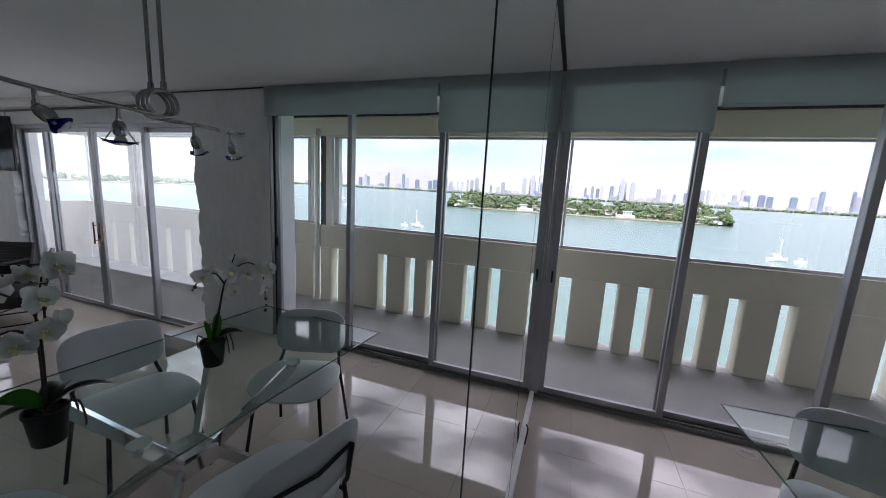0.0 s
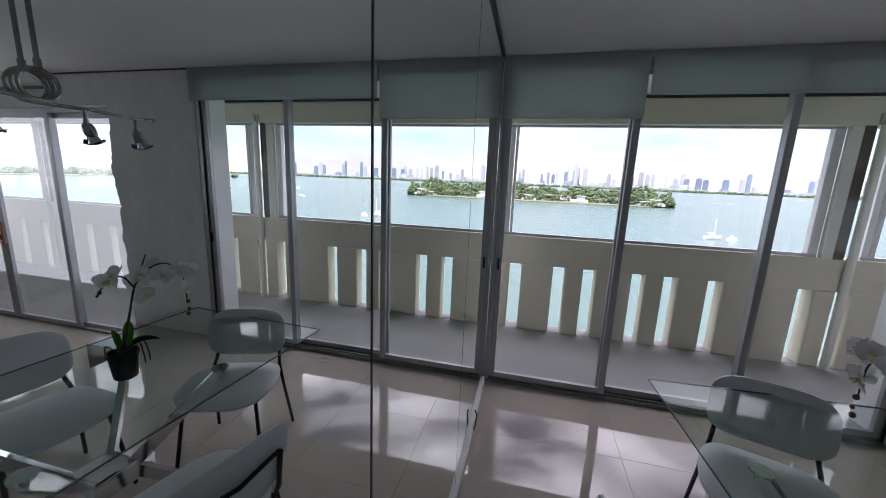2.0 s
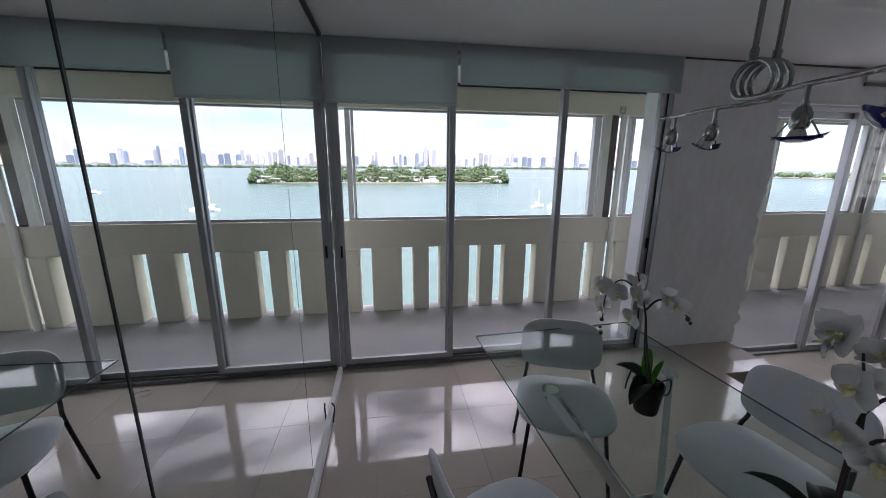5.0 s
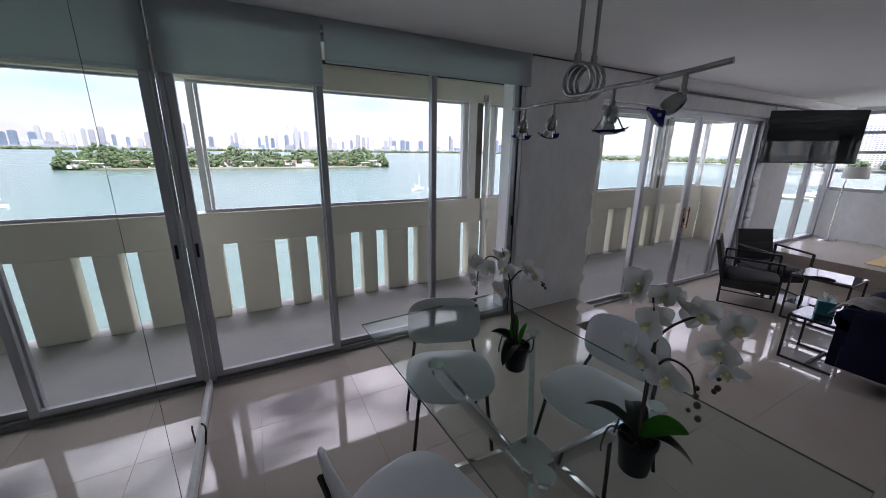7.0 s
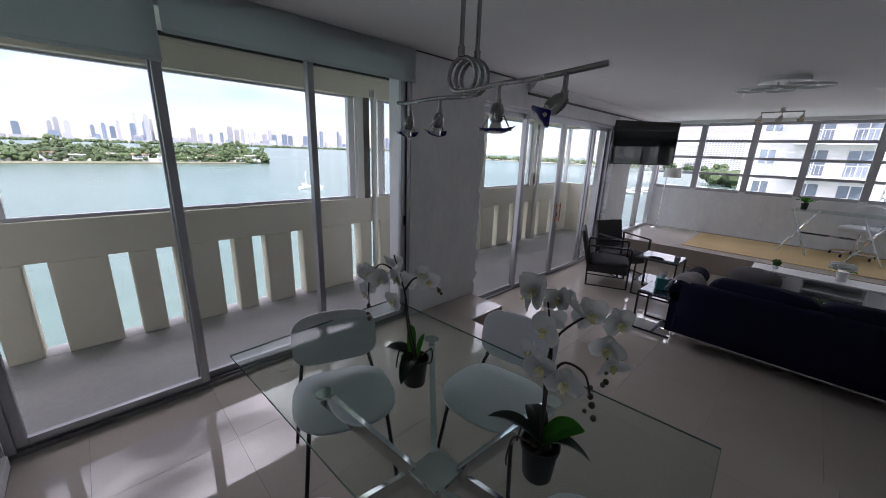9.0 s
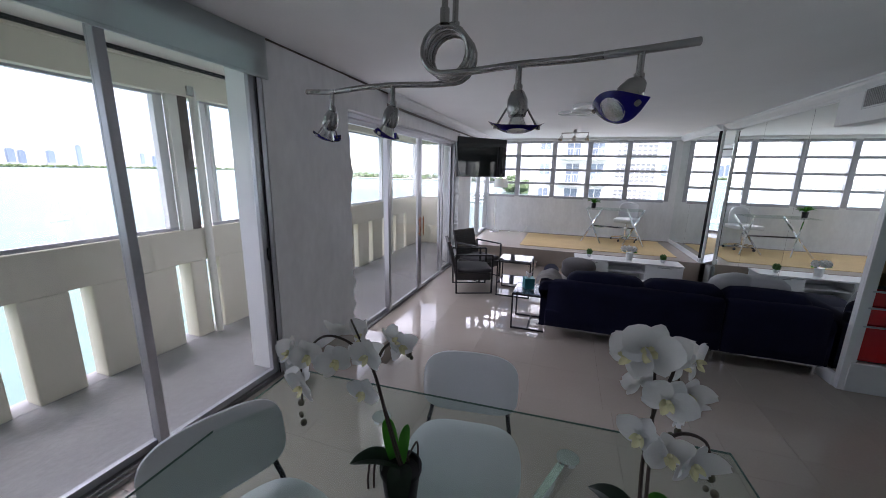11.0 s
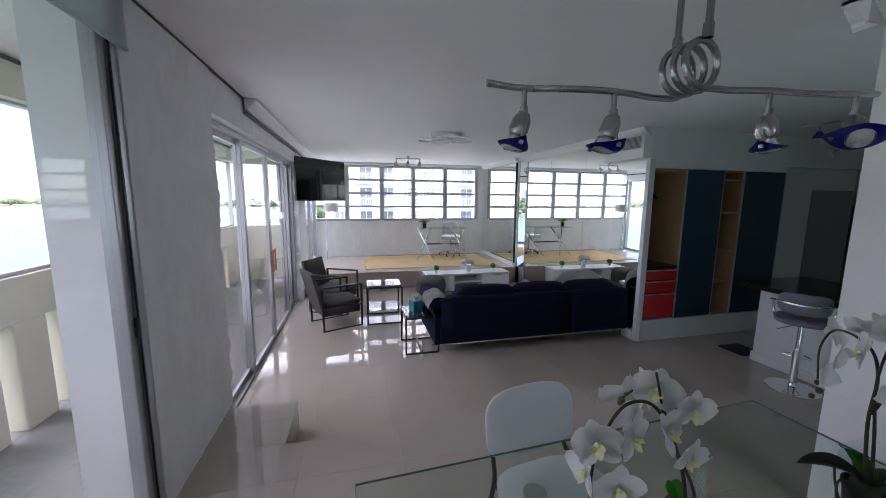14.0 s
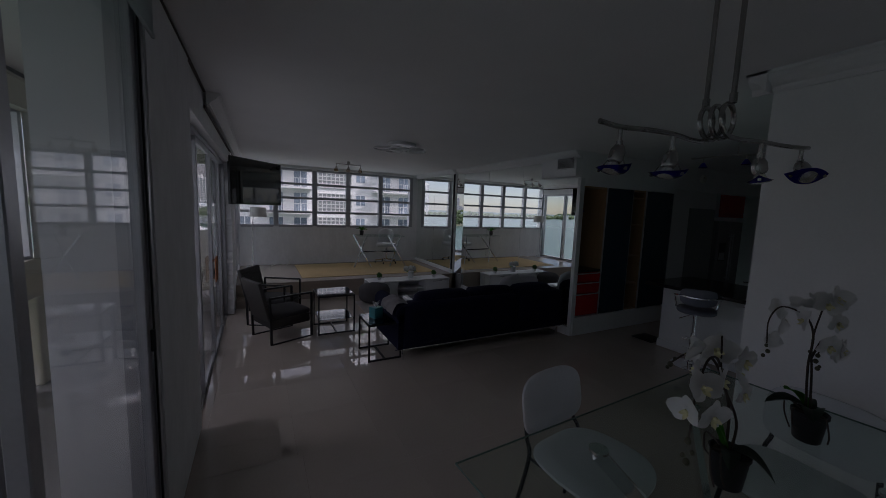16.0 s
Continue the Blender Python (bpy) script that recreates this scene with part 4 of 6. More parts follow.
def dining_table():
    t = thing("dining_table", "rectangular clear glass dining table on crossed chrome legs", "table", (1.33, -1.765, 0), 3.0)
    x0, x1, y0, y1 = -0.45, 0.45, -0.81, 0.81
    g = part("tabletop", B((x0 + 0.002, x1 - 0.002, y0 + 0.002, y1 - 0.002, 0.7215, 0.728)), M_TABLE_GLASS, t, "greenish clear glass top")
    g.visible_shadow = False
    rim = B((x0, x0 + 0.0019, y0, y1, 0.7215, 0.728), (x1 - 0.0019, x1, y0, y1, 0.7215, 0.728), (x0 + 0.0019, x1 - 0.0019, y0, y0 + 0.0019, 0.7215, 0.728), (x0 + 0.0019, x1 - 0.0019, y1 - 0.0019, y1, 0.7215, 0.728))
    part("polished_edge", rim, M_GLASS_EDGE, t, "dark green polished glass edge")
    for sx, sy in ((-1, 1), (1, 1), (-1, -1), (1, -1)):
        top = Vector((sx * 0.285, sy * 0.315, 0.70))
        mid = Vector((sx * 0.055, sy * 0.06, 0.36))
        foot = Vector((sx * 0.36, sy * 0.40, 0.012))
        bm = bmesh.new()
        bar(bm, top, mid - Vector((sx * 0.02, sy * 0.02, 0.03)), 0.026, 0.048)
        part("leg", bm, M_CHROME, t)
        bm = bmesh.new()
        bar(bm, mid, foot, 0.026, 0.048)
        part("foot", bm, M_CHROME, t)
        bm = bmesh.new()
        lathe(bm, [(0.012, 0.690), (0.014, 0.705), (0.034, 0.712), (0.034, 0.721)], 20, (top.x, top.y, 0))
        part("pad", bm, M_CHROME, t, "round chrome glass support", True)
    bm = B((-0.085, 0.085, -0.085, 0.085, 0.30, 0.39), bevel=0.012)
    part("hub", bm, M_CHROME, t)


dining_table()


def dining_chair():
    c = thing("dining_chair", "white moulded dining chair with thin black metal legs", "chair", group="chairs round the glass table")

    def seat_place(u, v, w):
        dip = 0.018 * (1 - (u / 0.24) ** 2) + 0.05 * max(0, v - 0.08) * 2 * max(0, v - 0.08)
        k = 1 - 0.10 * max(0, -v / 0.23)
        return Vector((u * k, v, 0.452 + w - dip - 0.05 * max(0, v - 0.12)))

    bm = bmesh.new()
    shell(bm, rounded(0.47, 0.45, 3.2, 40), 0.030, seat_place)
    part("seat", bm, M_SEAT, c, "", True)

    def back_place(u, v, w):
        return Vector((u, -0.245 - 0.18 * v - w + 0.9 * u * u * 0.6, 0.635 + v))

    bm = bmesh.new()
    shell(bm, rounded(0.43, 0.27, 3.6, 40), 0.026, back_place)
    part("backrest", bm, M_SEAT, c, "", True)
    for s in (-1, 1):
        bm = bmesh.new()
        rod(bm, (s * 0.17, 0.14, 0.435), (s * 0.215, 0.20, 0.0), 0.0095)
        part("leg", bm, M_BLACK, c, "", True)
        bm = bmesh.new()
        tube(bm, curve_points([(s * 0.225, -0.27, 0.0), (s * 0.19, -0.195, 0.40), (s * 0.175, -0.225, 0.50), (s * 0.16, -0.262, 0.66)], 5), 0.0095)
        part("leg", bm, M_BLACK, c, "", True)
    bm = bmesh.new()
    tube(bm, [(-0.16, -0.255, 0.66), (0, -0.285, 0.66), (0.16, -0.255, 0.66)], 0.0075)
    part("back_bar", bm, M_BLACK, c, "", True)
    for s in (-1, 1):
        bm = bmesh.new()
        tube(bm, [(s * 0.185, 0.155, 0.425), (s * 0.185, -0.19, 0.418)], 0.0075)
        part("seat_rail", bm, M_BLACK, c, "", True)
    return c


chair = dining_chair()
chair.matrix_basis = pose(1.25, -1.19, 0, 0, 0, 160)
copy_thing(chair, pose(1.81, -1.68, 0, 0, 0, 98))
copy_thing(chair, pose(0.79, -1.85, 0, 0, 0, -76))
copy_thing(chair, pose(1.36, -2.36, 0, 0, 0, -3))


# a curl of wire left on the floor by the doors
bm = bmesh.new()
tube(bm, [(1.36 + 0.055 * math.cos(0.35 * k), -0.115 + 0.04 * math.sin(0.35 * k), 0.004 + 0.0004 * k) for k in range(20)], 0.0025, 6)
tagged(part("wire_loop", bm, M_ALU, None, "", True), "small loop of grey wire lying on the tiles", "wire")

# orchids
def petal(bm, length, width, angle, cup, tilt=0.15, n=6):
    """A rounded petal that grows from the origin in the plane of x and y."""
    rows = []
    for i in range(n + 1):
        s = i / n
        w = width * math.sin(math.pi * min(1, s * 0.93 + 0.04)) ** 0.7
        row = []
        for j in (-1, -0.5, 0, 0.5, 1):
            x, y = w / 2 * j, length * s
            z = cup * (s * s) + 0.25 * width * abs(j) ** 2 * 0.25 + tilt * 0.012 * math.sin(5 * s + j)
            row.append(bm.verts.new((x * math.cos(angle) - y * math.sin(angle), x * math.sin(angle) + y * math.cos(angle), z)))
        rows.append(row)
    for a, b in zip(rows, rows[1:]):
        for k in range(4):
            bm.faces.new((a[k], a[k + 1], b[k + 1], b[k]))


def flower_meshes():
    out = []
    for seed, open_ in ((0, 0.010), (1, 0.026)):
        bm = bmesh.new()
        for a, l, w in ((0.0, 0.044, 0.034), (2.2, 0.042, 0.032), (-2.2, 0.042, 0.032)):
            petal(bm, l, w, a, -0.004 + open_ * 0.5)
        for a in (1.25, -1.25):
            petal(bm, 0.046, 0.054, a, open_)
        bmesh.ops.solidify(bm, geom=bm.faces[:], thickness=0.0008)
        fl = finish("flower", bm, M_PETAL, True)
        bm = bmesh.new()
        petal(bm, 0.022, 0.016, math.pi, 0.014)
        petal(bm, 0.014, 0.012, math.pi - 1.0, 0.016)
        petal(bm, 0.014, 0.012, math.pi + 1.0, 0.016)
        bmesh.ops.create_icosphere(bm, subdivisions=1, radius=0.005, matrix=Matrix.Translation((0, 0.002, 0.006)))
        bmesh.ops.translate(bm, verts=bm.verts, vec=(0, 0, 0.004))
        out.append((fl, finish("lip", bm, M_LIP, True)))
    return out


FLOWERS = flower_meshes()
bm = bmesh.new()
ball(bm, (0, 0, 0), 0.0105, 1.15, 2)
BUD = finish("bud", bm, M_BUD, True)


def leaf(bm, base, tip, width, droop=0.03, roll=0.0):
    base, tip = Vector(base), Vector(tip)
    d = tip - base
    side = d.cross(Vector((0, 0, 1))).normalized()
    side = side * math.cos(roll) + Vector((0, 0, 1)) * math.sin(roll)
    rows = []
    for i in range(11):
        s = i / 10
        w = width * (math.sin(math.pi * min(1, 0.1 + 0.9 * s)) ** 0.6) * (1 if s < 0.97 else 0.4)
        c = base + d * s + Vector((0, 0, 1)) * (0.10 * d.length * math.sin(math.pi * s) - droop * s * s)
        rows.append([bm.verts.new(c + side * (w / 2 * j) + Vector((0, 0, 0.22 * w * abs(j)))) for j in (-1, -0.5, 0, 0.5, 1)])
    made = []
    for a, b in zip(rows, rows[1:]):
        for k in range(4):
            made.append(bm.faces.new((a[k], a[k + 1], b[k + 1], b[k])))
    bmesh.ops.solidify(bm, geom=made, thickness=0.0025)


def orchid(at, stems, flowers, buds, leaves, label, seed, reach=1.0):
    o = thing("potted_orchid", label, "orchid", at, group="orchids on the table")
    r = random.Random(seed)

    def near(p):
        return (p[0], p[1] * (reach if p[1] > 0 else 1), p[2])

    bm = bmesh.new()
    lathe(bm, [(0.037, 0.0), (0.040, 0.004), (0.050, 0.098), (0.054, 0.100), (0.054, 0.112), (0.050, 0.112), (0.048, 0.096), (0.010, 0.094)], 28)
    part("pot", bm, M_POT, o, "black plastic pot", True)
    bm = bmesh.new()
    for k in range(26):
        a, q = r.uniform(0, 6.3), r.uniform(0, 0.036)
        ball(bm, (q * math.cos(a), q * math.sin(a), 0.102), r.uniform(0.006, 0.012), 0.7, 1)
    tagged(part("potting_bark", bm, M_BARK, o), kind="stuff")
    for k in range(3):
        a = r.uniform(0, 6.3)
        bm = bmesh.new()
        c, s = math.cos(a), math.sin(a)
        tube(bm, curve_points([(0.03 * c, 0.03 * s, 0.11), (0.075 * c, 0.075 * s, 0.125), (0.085 * c - 0.01, 0.085 * s, 0.07), (0.07 * c - 0.02, 0.07 * s + 0.01, 0.02 + 0.02 * k)]), 0.0028, 6)
        part("air_root", bm, M_STEM, o, "", True)
    for pts in stems:
        bm = bmesh.new()
        tube(bm, curve_points([near(p) for p in pts], 7), 0.0042, 7, 0.0024)
        part("stem", bm, M_STEM, o, "brown wired stem", True)
    for at_, way, kind in flowers:
        x, y, z = near(at_)
        f = new("flower", FLOWERS[kind][0])
        f.parent = o
        q = Vector(way).to_track_quat("Z", "Y").to_matrix().to_4x4()
        f.matrix_basis = Matrix.Translation((x, y, z)) @ q @ pose(0, 0, 0, 0, 0, r.uniform(-25, 25)) @ Matrix.Diagonal((1.0, 1.0, 1.0, 1)) @ Matrix.Scale(r.uniform(0.92, 1.12), 4)
        lip = new("lip", FLOWERS[kind][1])
        lip.parent = f
    for p in buds:
        b = new("bud", BUD)
        b.parent = o
        b.matrix_basis = Matrix.Translation(near(p)) @ Matrix.Scale(r.uniform(0.5, 0.9), 4)
    for base, tip, w, droop, roll, mat in leaves:
        bm = bmesh.new()
        leaf(bm, base, tip, w, droop, roll)
        part("leaf", bm, mat, o, "", True)
    return o


orchid((1.31, -1.65, 0.7285),
       [[(0.0, 0.0, 0.10), (-0.015, 0.03, 0.22), (0.01, 0.10, 0.35), (0.0, 0.17, 0.49)],
        [(0.01, 0.0, 0.10), (0.0, 0.05, 0.25), (0.01, 0.11, 0.37), (0.0, 0.19, 0.43), (-0.01, 0.28, 0.43), (-0.02, 0.35, 0.35), (-0.02, 0.36, 0.24)],
        [(0.01, 0.10, 0.36), (0.05, 0.09, 0.40), (0.11, 0.08, 0.39), (0.17, 0.07, 0.33)]],
       [((-0.04, 0.37, 0.39), (-0.5, 0.3, 0.3), 1), ((-0.05, 0.29, 0.40), (-0.9, -0.3, 0.1), 0), ((-0.05, 0.32, 0.31), (-0.8, 0.2, -0.1), 0), ((-0.01, 0.36, 0.31), (0.1, 0.9, 0.1), 1),
        ((-0.05, 0.19, 0.40), (-0.7, -0.3, 0.3), 1), ((0.02, 0.14, 0.44), (-0.6, 0.5, 0.2), 1), ((-0.03, 0.09, 0.42), (-0.9, 0.1, 0.0), 0), ((-0.04, 0.10, 0.33), (-0.9, -0.1, -0.1), 0),
        ((0.07, 0.08, 0.41), (0.2, -0.6, 0.5), 1), ((0.11, 0.07, 0.38), (-0.4, -0.7, 0.1), 1), ((0.05, 0.16, 0.37), (0.8, 0.3, 0.1), 0), ((0.03, 0.24, 0.43), (0.6, 0.2, 0.6), 1)],
       [(-0.02, 0.365, 0.235), (-0.03, 0.355, 0.205), (-0.015, 0.375, 0.195), (-0.02, 0.36, 0.175), (0.17, 0.07, 0.325), (0.18, 0.065, 0.31), (0.155, 0.075, 0.35)],
       [((0.0, 0.01, 0.10), (0.02, 0.06, 0.21), 0.055, 0.0, 0.9, M_LEAF), ((0.01, 0.0, 0.10), (0.05, 0.01, 0.19), 0.045, 0.0, 0.8, M_LEAF), ((0, 0, 0.11), (-0.10, -0.04, 0.12), 0.06, 0.06, 0.0, M_LEAF_DARK), ((0, 0, 0.11), (-0.05, 0.12, 0.14), 0.05, 0.02, 0.2, M_LEAF_DARK)],
       "white artificial orchid with drooping sprays in a black pot", 11, 0.78)
orchid((1.30, -2.20, 0.7285),
       [[(0.0, 0.0, 0.10), (0.01, 0.01, 0.25), (0.02, 0.02, 0.38), (0.0, 0.05, 0.52)],
        [(0.01, 0.01, 0.10), (0.02, 0.03, 0.28), (0.02, 0.02, 0.40), (0.06, -0.02, 0.46), (0.14, -0.05, 0.47), (0.18, -0.07, 0.40), (0.18, -0.08, 0.30)],
        [(0.02, 0.02, 0.30), (0.01, -0.03, 0.37), (0.02, -0.08, 0.36), (0.03, -0.10, 0.30)]],
       [((-0.02, 0.13, 0.53), (-0.7, 0.6, 0.2), 0), ((-0.03, 0.08, 0.55), (-0.8, 0.2, 0.3), 1), ((0.02, 0.01, 0.52), (-0.5, 0.2, 0.6), 1), ((-0.03, 0.01, 0.46), (-0.9, 0.2, 0.0), 0),
        ((-0.03, 0.07, 0.38), (-0.8, 0.5, -0.1), 0), ((-0.05, 0.00, 0.37), (-0.9, -0.2, 0.0), 0), ((-0.02, -0.05, 0.34), (-0.8, -0.4, -0.1), 1), ((0.06, -0.01, 0.50), (0.3, -0.4, 0.6), 1),
        ((0.10, -0.04, 0.48), (-0.7, -0.6, 0.2), 0), ((0.17, -0.09, 0.45), (-0.5, -0.7, 0.1), 0), ((0.15, -0.08, 0.38), (-0.8, -0.3, -0.1), 1), ((0.18, -0.09, 0.32), (-0.6, -0.6, -0.3), 1), ((0.04, 0.06, 0.45), (0.7, 0.5, 0.2), 0)],
       [(0.18, -0.08, 0.29), (0.175, -0.085, 0.265), (0.185, -0.075, 0.245), (0.03, -0.10, 0.30), (0.035, -0.105, 0.275), (0.02, -0.095, 0.26), (0.03, -0.115, 0.245), (0.05, -0.09, 0.31)],
       [((0, 0, 0.11), (0.105, -0.075, 0.165), 0.06, 0.03, -0.35, M_LEAF), ((0, 0, 0.11), (0.075, -0.115, 0.125), 0.06, 0.05, 0.2, M_LEAF_DARK), ((0, 0, 0.11), (-0.05, 0.15, 0.17), 0.062, 0.04, -0.2, M_LEAF_DARK), ((0, 0, 0.11), (0.10, 0.10, 0.17), 0.06, 0.05, 0.1, M_LEAF_DARK)],
       "tall white artificial orchid with two sprays in a black pot", 23, 0.55)


# pendant lamp over the table
def pendant():
    p = thing("pendant_track_lamp", "satin nickel coiled rail lamp with four cobalt glass shades", "pendant lamp", (1.462, -1.702, CEIL))
    zc, r = -0.572, 0.052
    bm = bmesh.new()
    loops = 3
    head = [(0.080, 0.464, -0.619), (0.078, 0.376, -0.624), (0.058, 0.27, -0.623), (0.050, 0.166, -0.623), (0.058, 0.06, zc - r - 0.002)]
    coil = []
    for k in range(loops * 18 + 1):
        a = -math.pi / 2 - 2 * math.pi * k / 18
        coil.append((0.062 - 0.09 * k / (loops * 18), r * math.cos(a), zc + r * math.sin(a)))
    tail = [(-0.030, -0.06, zc - r - 0.001), (-0.038, -0.173, -0.620), (-0.052, -0.28, -0.622), (-0.066, -0.398, -0.619), (-0.052, -0.491, -0.608)]
    tube(bm, curve_points(head, 6) + coil + curve_points(tail, 6), 0.0074, 10)
    part("rail", bm, M_NICKEL, p, "", True)
    for x in (0.055, -0.022):
        bm = bmesh.new()
        rod(bm, (x, 0, -0.01), (x, 0, zc + r), 0.0075)
        rod(bm, (x, 0, zc + r), (x, 0, zc + r + 0.03), 0.011)
        part("suspension_rod", bm, M_NICKEL, p, "", True)
    bm = bmesh.new()
    lathe(bm, [(0.062, -0.022), (0.066, -0.012), (0.066, -0.002), (0.01, -0.001)], 28)
    part("ceiling_rose", bm, M_NICKEL, p, "", True)
    heads = [((0.078, 0.376, -0.624), (20, -92)), ((0.050, 0.166, -0.623), (17, -86)), ((-0.038, -0.173, -0.620), (7, 20)), ((-0.066, -0.398, -0.619), (50, -46))]
    for (x, y, z), (tilt, swing) in heads:
        h = new("spot_head")
        h.parent = p
        h.matrix_basis = Matrix.Translation((x, y, z))
        bm = bmesh.new()
        rod(bm, (0, 0, 0.002), (0, 0, -0.052), 0.0065)
        rod(bm, (0, 0, -0.040), (0, 0, -0.058), 0.0095)
        part("stalk", bm, M_NICKEL, h, "", True)
        m = pose(0, 0, -0.058, 0, tilt, swing)
        bm = bmesh.new()
        lathe(bm, [(0.005, 0.008), (0.014, 0.004), (0.021, -0.012), (0.022, -0.034), (0.018, -0.046), (0.006, -0.047)], 20)
        bmesh.ops.transform(bm, matrix=m, verts=bm.verts)
        part("lamp_holder", bm, M_NICKEL, h, "", True)
        bm = bmesh.new()
        lathe(bm, [(0.012, -0.045), (0.016, -0.055), (0.0245, -0.076), (0.0245, -0.078), (0.021, -0.0785), (0.014, -0.080), (0.003, -0.0805)], 24)
        bmesh.ops.transform(bm, matrix=m, verts=bm.verts)
        part("reflector_bulb", bm, M_BULB, h, "silvered halogen bulb", True)
        bm = bmesh.new()
        rings = []
        for f in (0.0, 0.35, 0.7, 1.0):               # an eye-shaped sheet round the bulb, its tips bent back
            ring = []
            for i in range(32):
                c_, s_ = abs(math.cos(2 * math.pi * i / 32)), math.sin(2 * math.pi * i / 32)
                q = 0.034 * s_ * s_ / 0.062 ** 2
                out = 0.034 / c_ if q < 1e-9 else (-c_ + math.sqrt(c_ * c_ + 4 * q * 0.034)) / (2 * q)
                d_ = 0.0215 + f * (out - 0.0215)
                vx, vy = d_ * math.cos(2 * math.pi * i / 32), d_ * s_
                ring.append(bm.verts.new((vx, vy, -0.082 + 6.5 * vy * vy + 9.0 * vx * vx)))
            rings.append(ring)
        for a, b in zip(rings, rings[1:]):
            for k in range(32):
                bm.faces.new((a[k], a[(k + 1) % 32], b[(k + 1) % 32], b[k]))
        bmesh.ops.solidify(bm, geom=bm.faces[:], thickness=0.004)
        bmesh.ops.transform(bm, matrix=m, verts=bm.verts)
        part("glass_shade", bm, M_BLUE_SHADE, h, "curved cobalt blue glass shade", True)
        for s in (-1, 1):
            bm = bmesh.new()
            rod(bm, (0, s * 0.022, -0.03), (0, s * 0.047, -0.073), 0.0022, n=6)
            rod(bm, (0, s * 0.046, -0.066), (0, s * 0.046, -0.073), 0.0048, n=10)
            bmesh.ops.transform(bm, matrix=m, verts=bm.verts)
            part("clip", bm, M_NICKEL, h, "", True)


pendant()

bm = bmesh.new()
tube(bm, curve_points([(3.70, 0.30, 1.02), (3.72, 0.29, 0.80), (3.86, 0.30, 0.62), (3.80, 0.32, 0.40), (3.70, 0.33, 0.30)]), 0.006, 6)
tagged(part("loose_cable", bm, M_BLACK, None, "", True), "loose dark cable hanging by the pier", "cable")


# ---- living room things ----
def armchair():
    c = thing("wicker_armchair", "dark wicker armchair with a square metal frame and charcoal seat pad", "armchair", group="wicker armchairs")
    for s in (-1, 1):
        bm = bmesh.new()
        x = s * 0.27
        pts = [(x, 0.30, 0.0), (x, 0.30, 0.60), (x, -0.26, 0.60), (x, -0.24, 0.0), (x, 0.30, 0.0)]
        for a, b in zip(pts, pts[1:]):
            bar(bm, a, b, 0.024, 0.024)
        part("side_frame", bm, M_BLACK, c, "black square metal frame")
    for y in (-0.25, 0.30):
        bm = bmesh.new()
        bar(bm, (-0.27, y, 0.30), (0.27, y, 0.30), 0.022, 0.022)
        part("cross_bar", bm, M_BLACK, c)
    part("seat_base", B((-0.25, 0.25, -0.24, 0.29, 0.20, 0.315), bevel=0.012), M_WICKER, c, "woven dark wicker apron")
    bm = bmesh.new()
    cushion(bm, -0.245, 0.245, -0.21, 0.30, 0.315, 0.385, 0.012, 6)
    part("seat_pad", bm, M_PAD, c, "", True)
    bm = B((-0.26, 0.26, -0.025, 0.02, 0.0, 0.52), bevel=0.01)
    bmesh.ops.transform(bm, matrix=pose(0, -0.24, 0.30, 14, 0, 0), verts=bm.verts)
    part("backrest", bm, M_WICKER, c, "woven wicker backrest")
    bm = bmesh.new()
    for k in range(12):
        bar(bm, (-0.25, -0.215 - 0.0105 * k, 0.345 + 0.038 * k), (0.25, -0.215 - 0.0105 * k, 0.345 + 0.038 * k), 0.008, 0.006)
    tagged(part("weave", bm, M_WICKER, c), kind="stuff")
    return c


a = armchair()
a.matrix_basis = pose(5.96, -0.62, LOW, 0, 0, -157)
copy_thing(a, pose(6.70, -0.56, LOW, 0, 0, 152))


def frame_table(name, label, at, turn, w, d, h, shelf=None, group="black side tables"):
    t = thing(name, label, "side table", at, turn, group)
    for sx in (-1, 1):
        bm = bmesh.new()
        x = sx * (w / 2 - 0.01)
        for a_, b_ in (((x, -d / 2, 0.0), (x, -d / 2, h)), ((x, d / 2, 0.0), (x, d / 2, h)), ((x, -d / 2, 0.01), (x, d / 2, 0.01)), ((x, -d / 2, h - 0.01), (x, d / 2, h - 0.01))):
            bar(bm, a_, b_, 0.018, 0.018)
        part("leg_frame", bm, M_BLACK, t)
    for y_, z_ in ((-d / 2, h - 0.01), (d / 2, h - 0.01), (0, 0.012)):
        bm = bmesh.new()
        bar(bm, (-w / 2, y_, z_), (w / 2, y_, z_), 0.018, 0.018)
        part("cross_bar", bm, M_BLACK, t)
    part("glass_top", B((-w / 2 + 0.01, w / 2 - 0.01, -d / 2, d / 2, h, h + 0.006)), M_SMOKED, t, "smoked glass top")
    if shelf:
        part("shelf", B((-w / 2 + 0.012, w / 2 - 0.012, -d / 2 + 0.012, d / 2 - 0.012, shelf, shelf + 0.006)), M_SMOKED, t, "smoked glass shelf")
        for sy in (-1, 1):
            bm = bmesh.new()
            bar(bm, (-w / 2, sy * (d / 2 - 0.01), shelf), (w / 2, sy * (d / 2 - 0.01), shelf), 0.014, 0.014)
            part("shelf_rail", bm, M_BLACK, t)
    return t


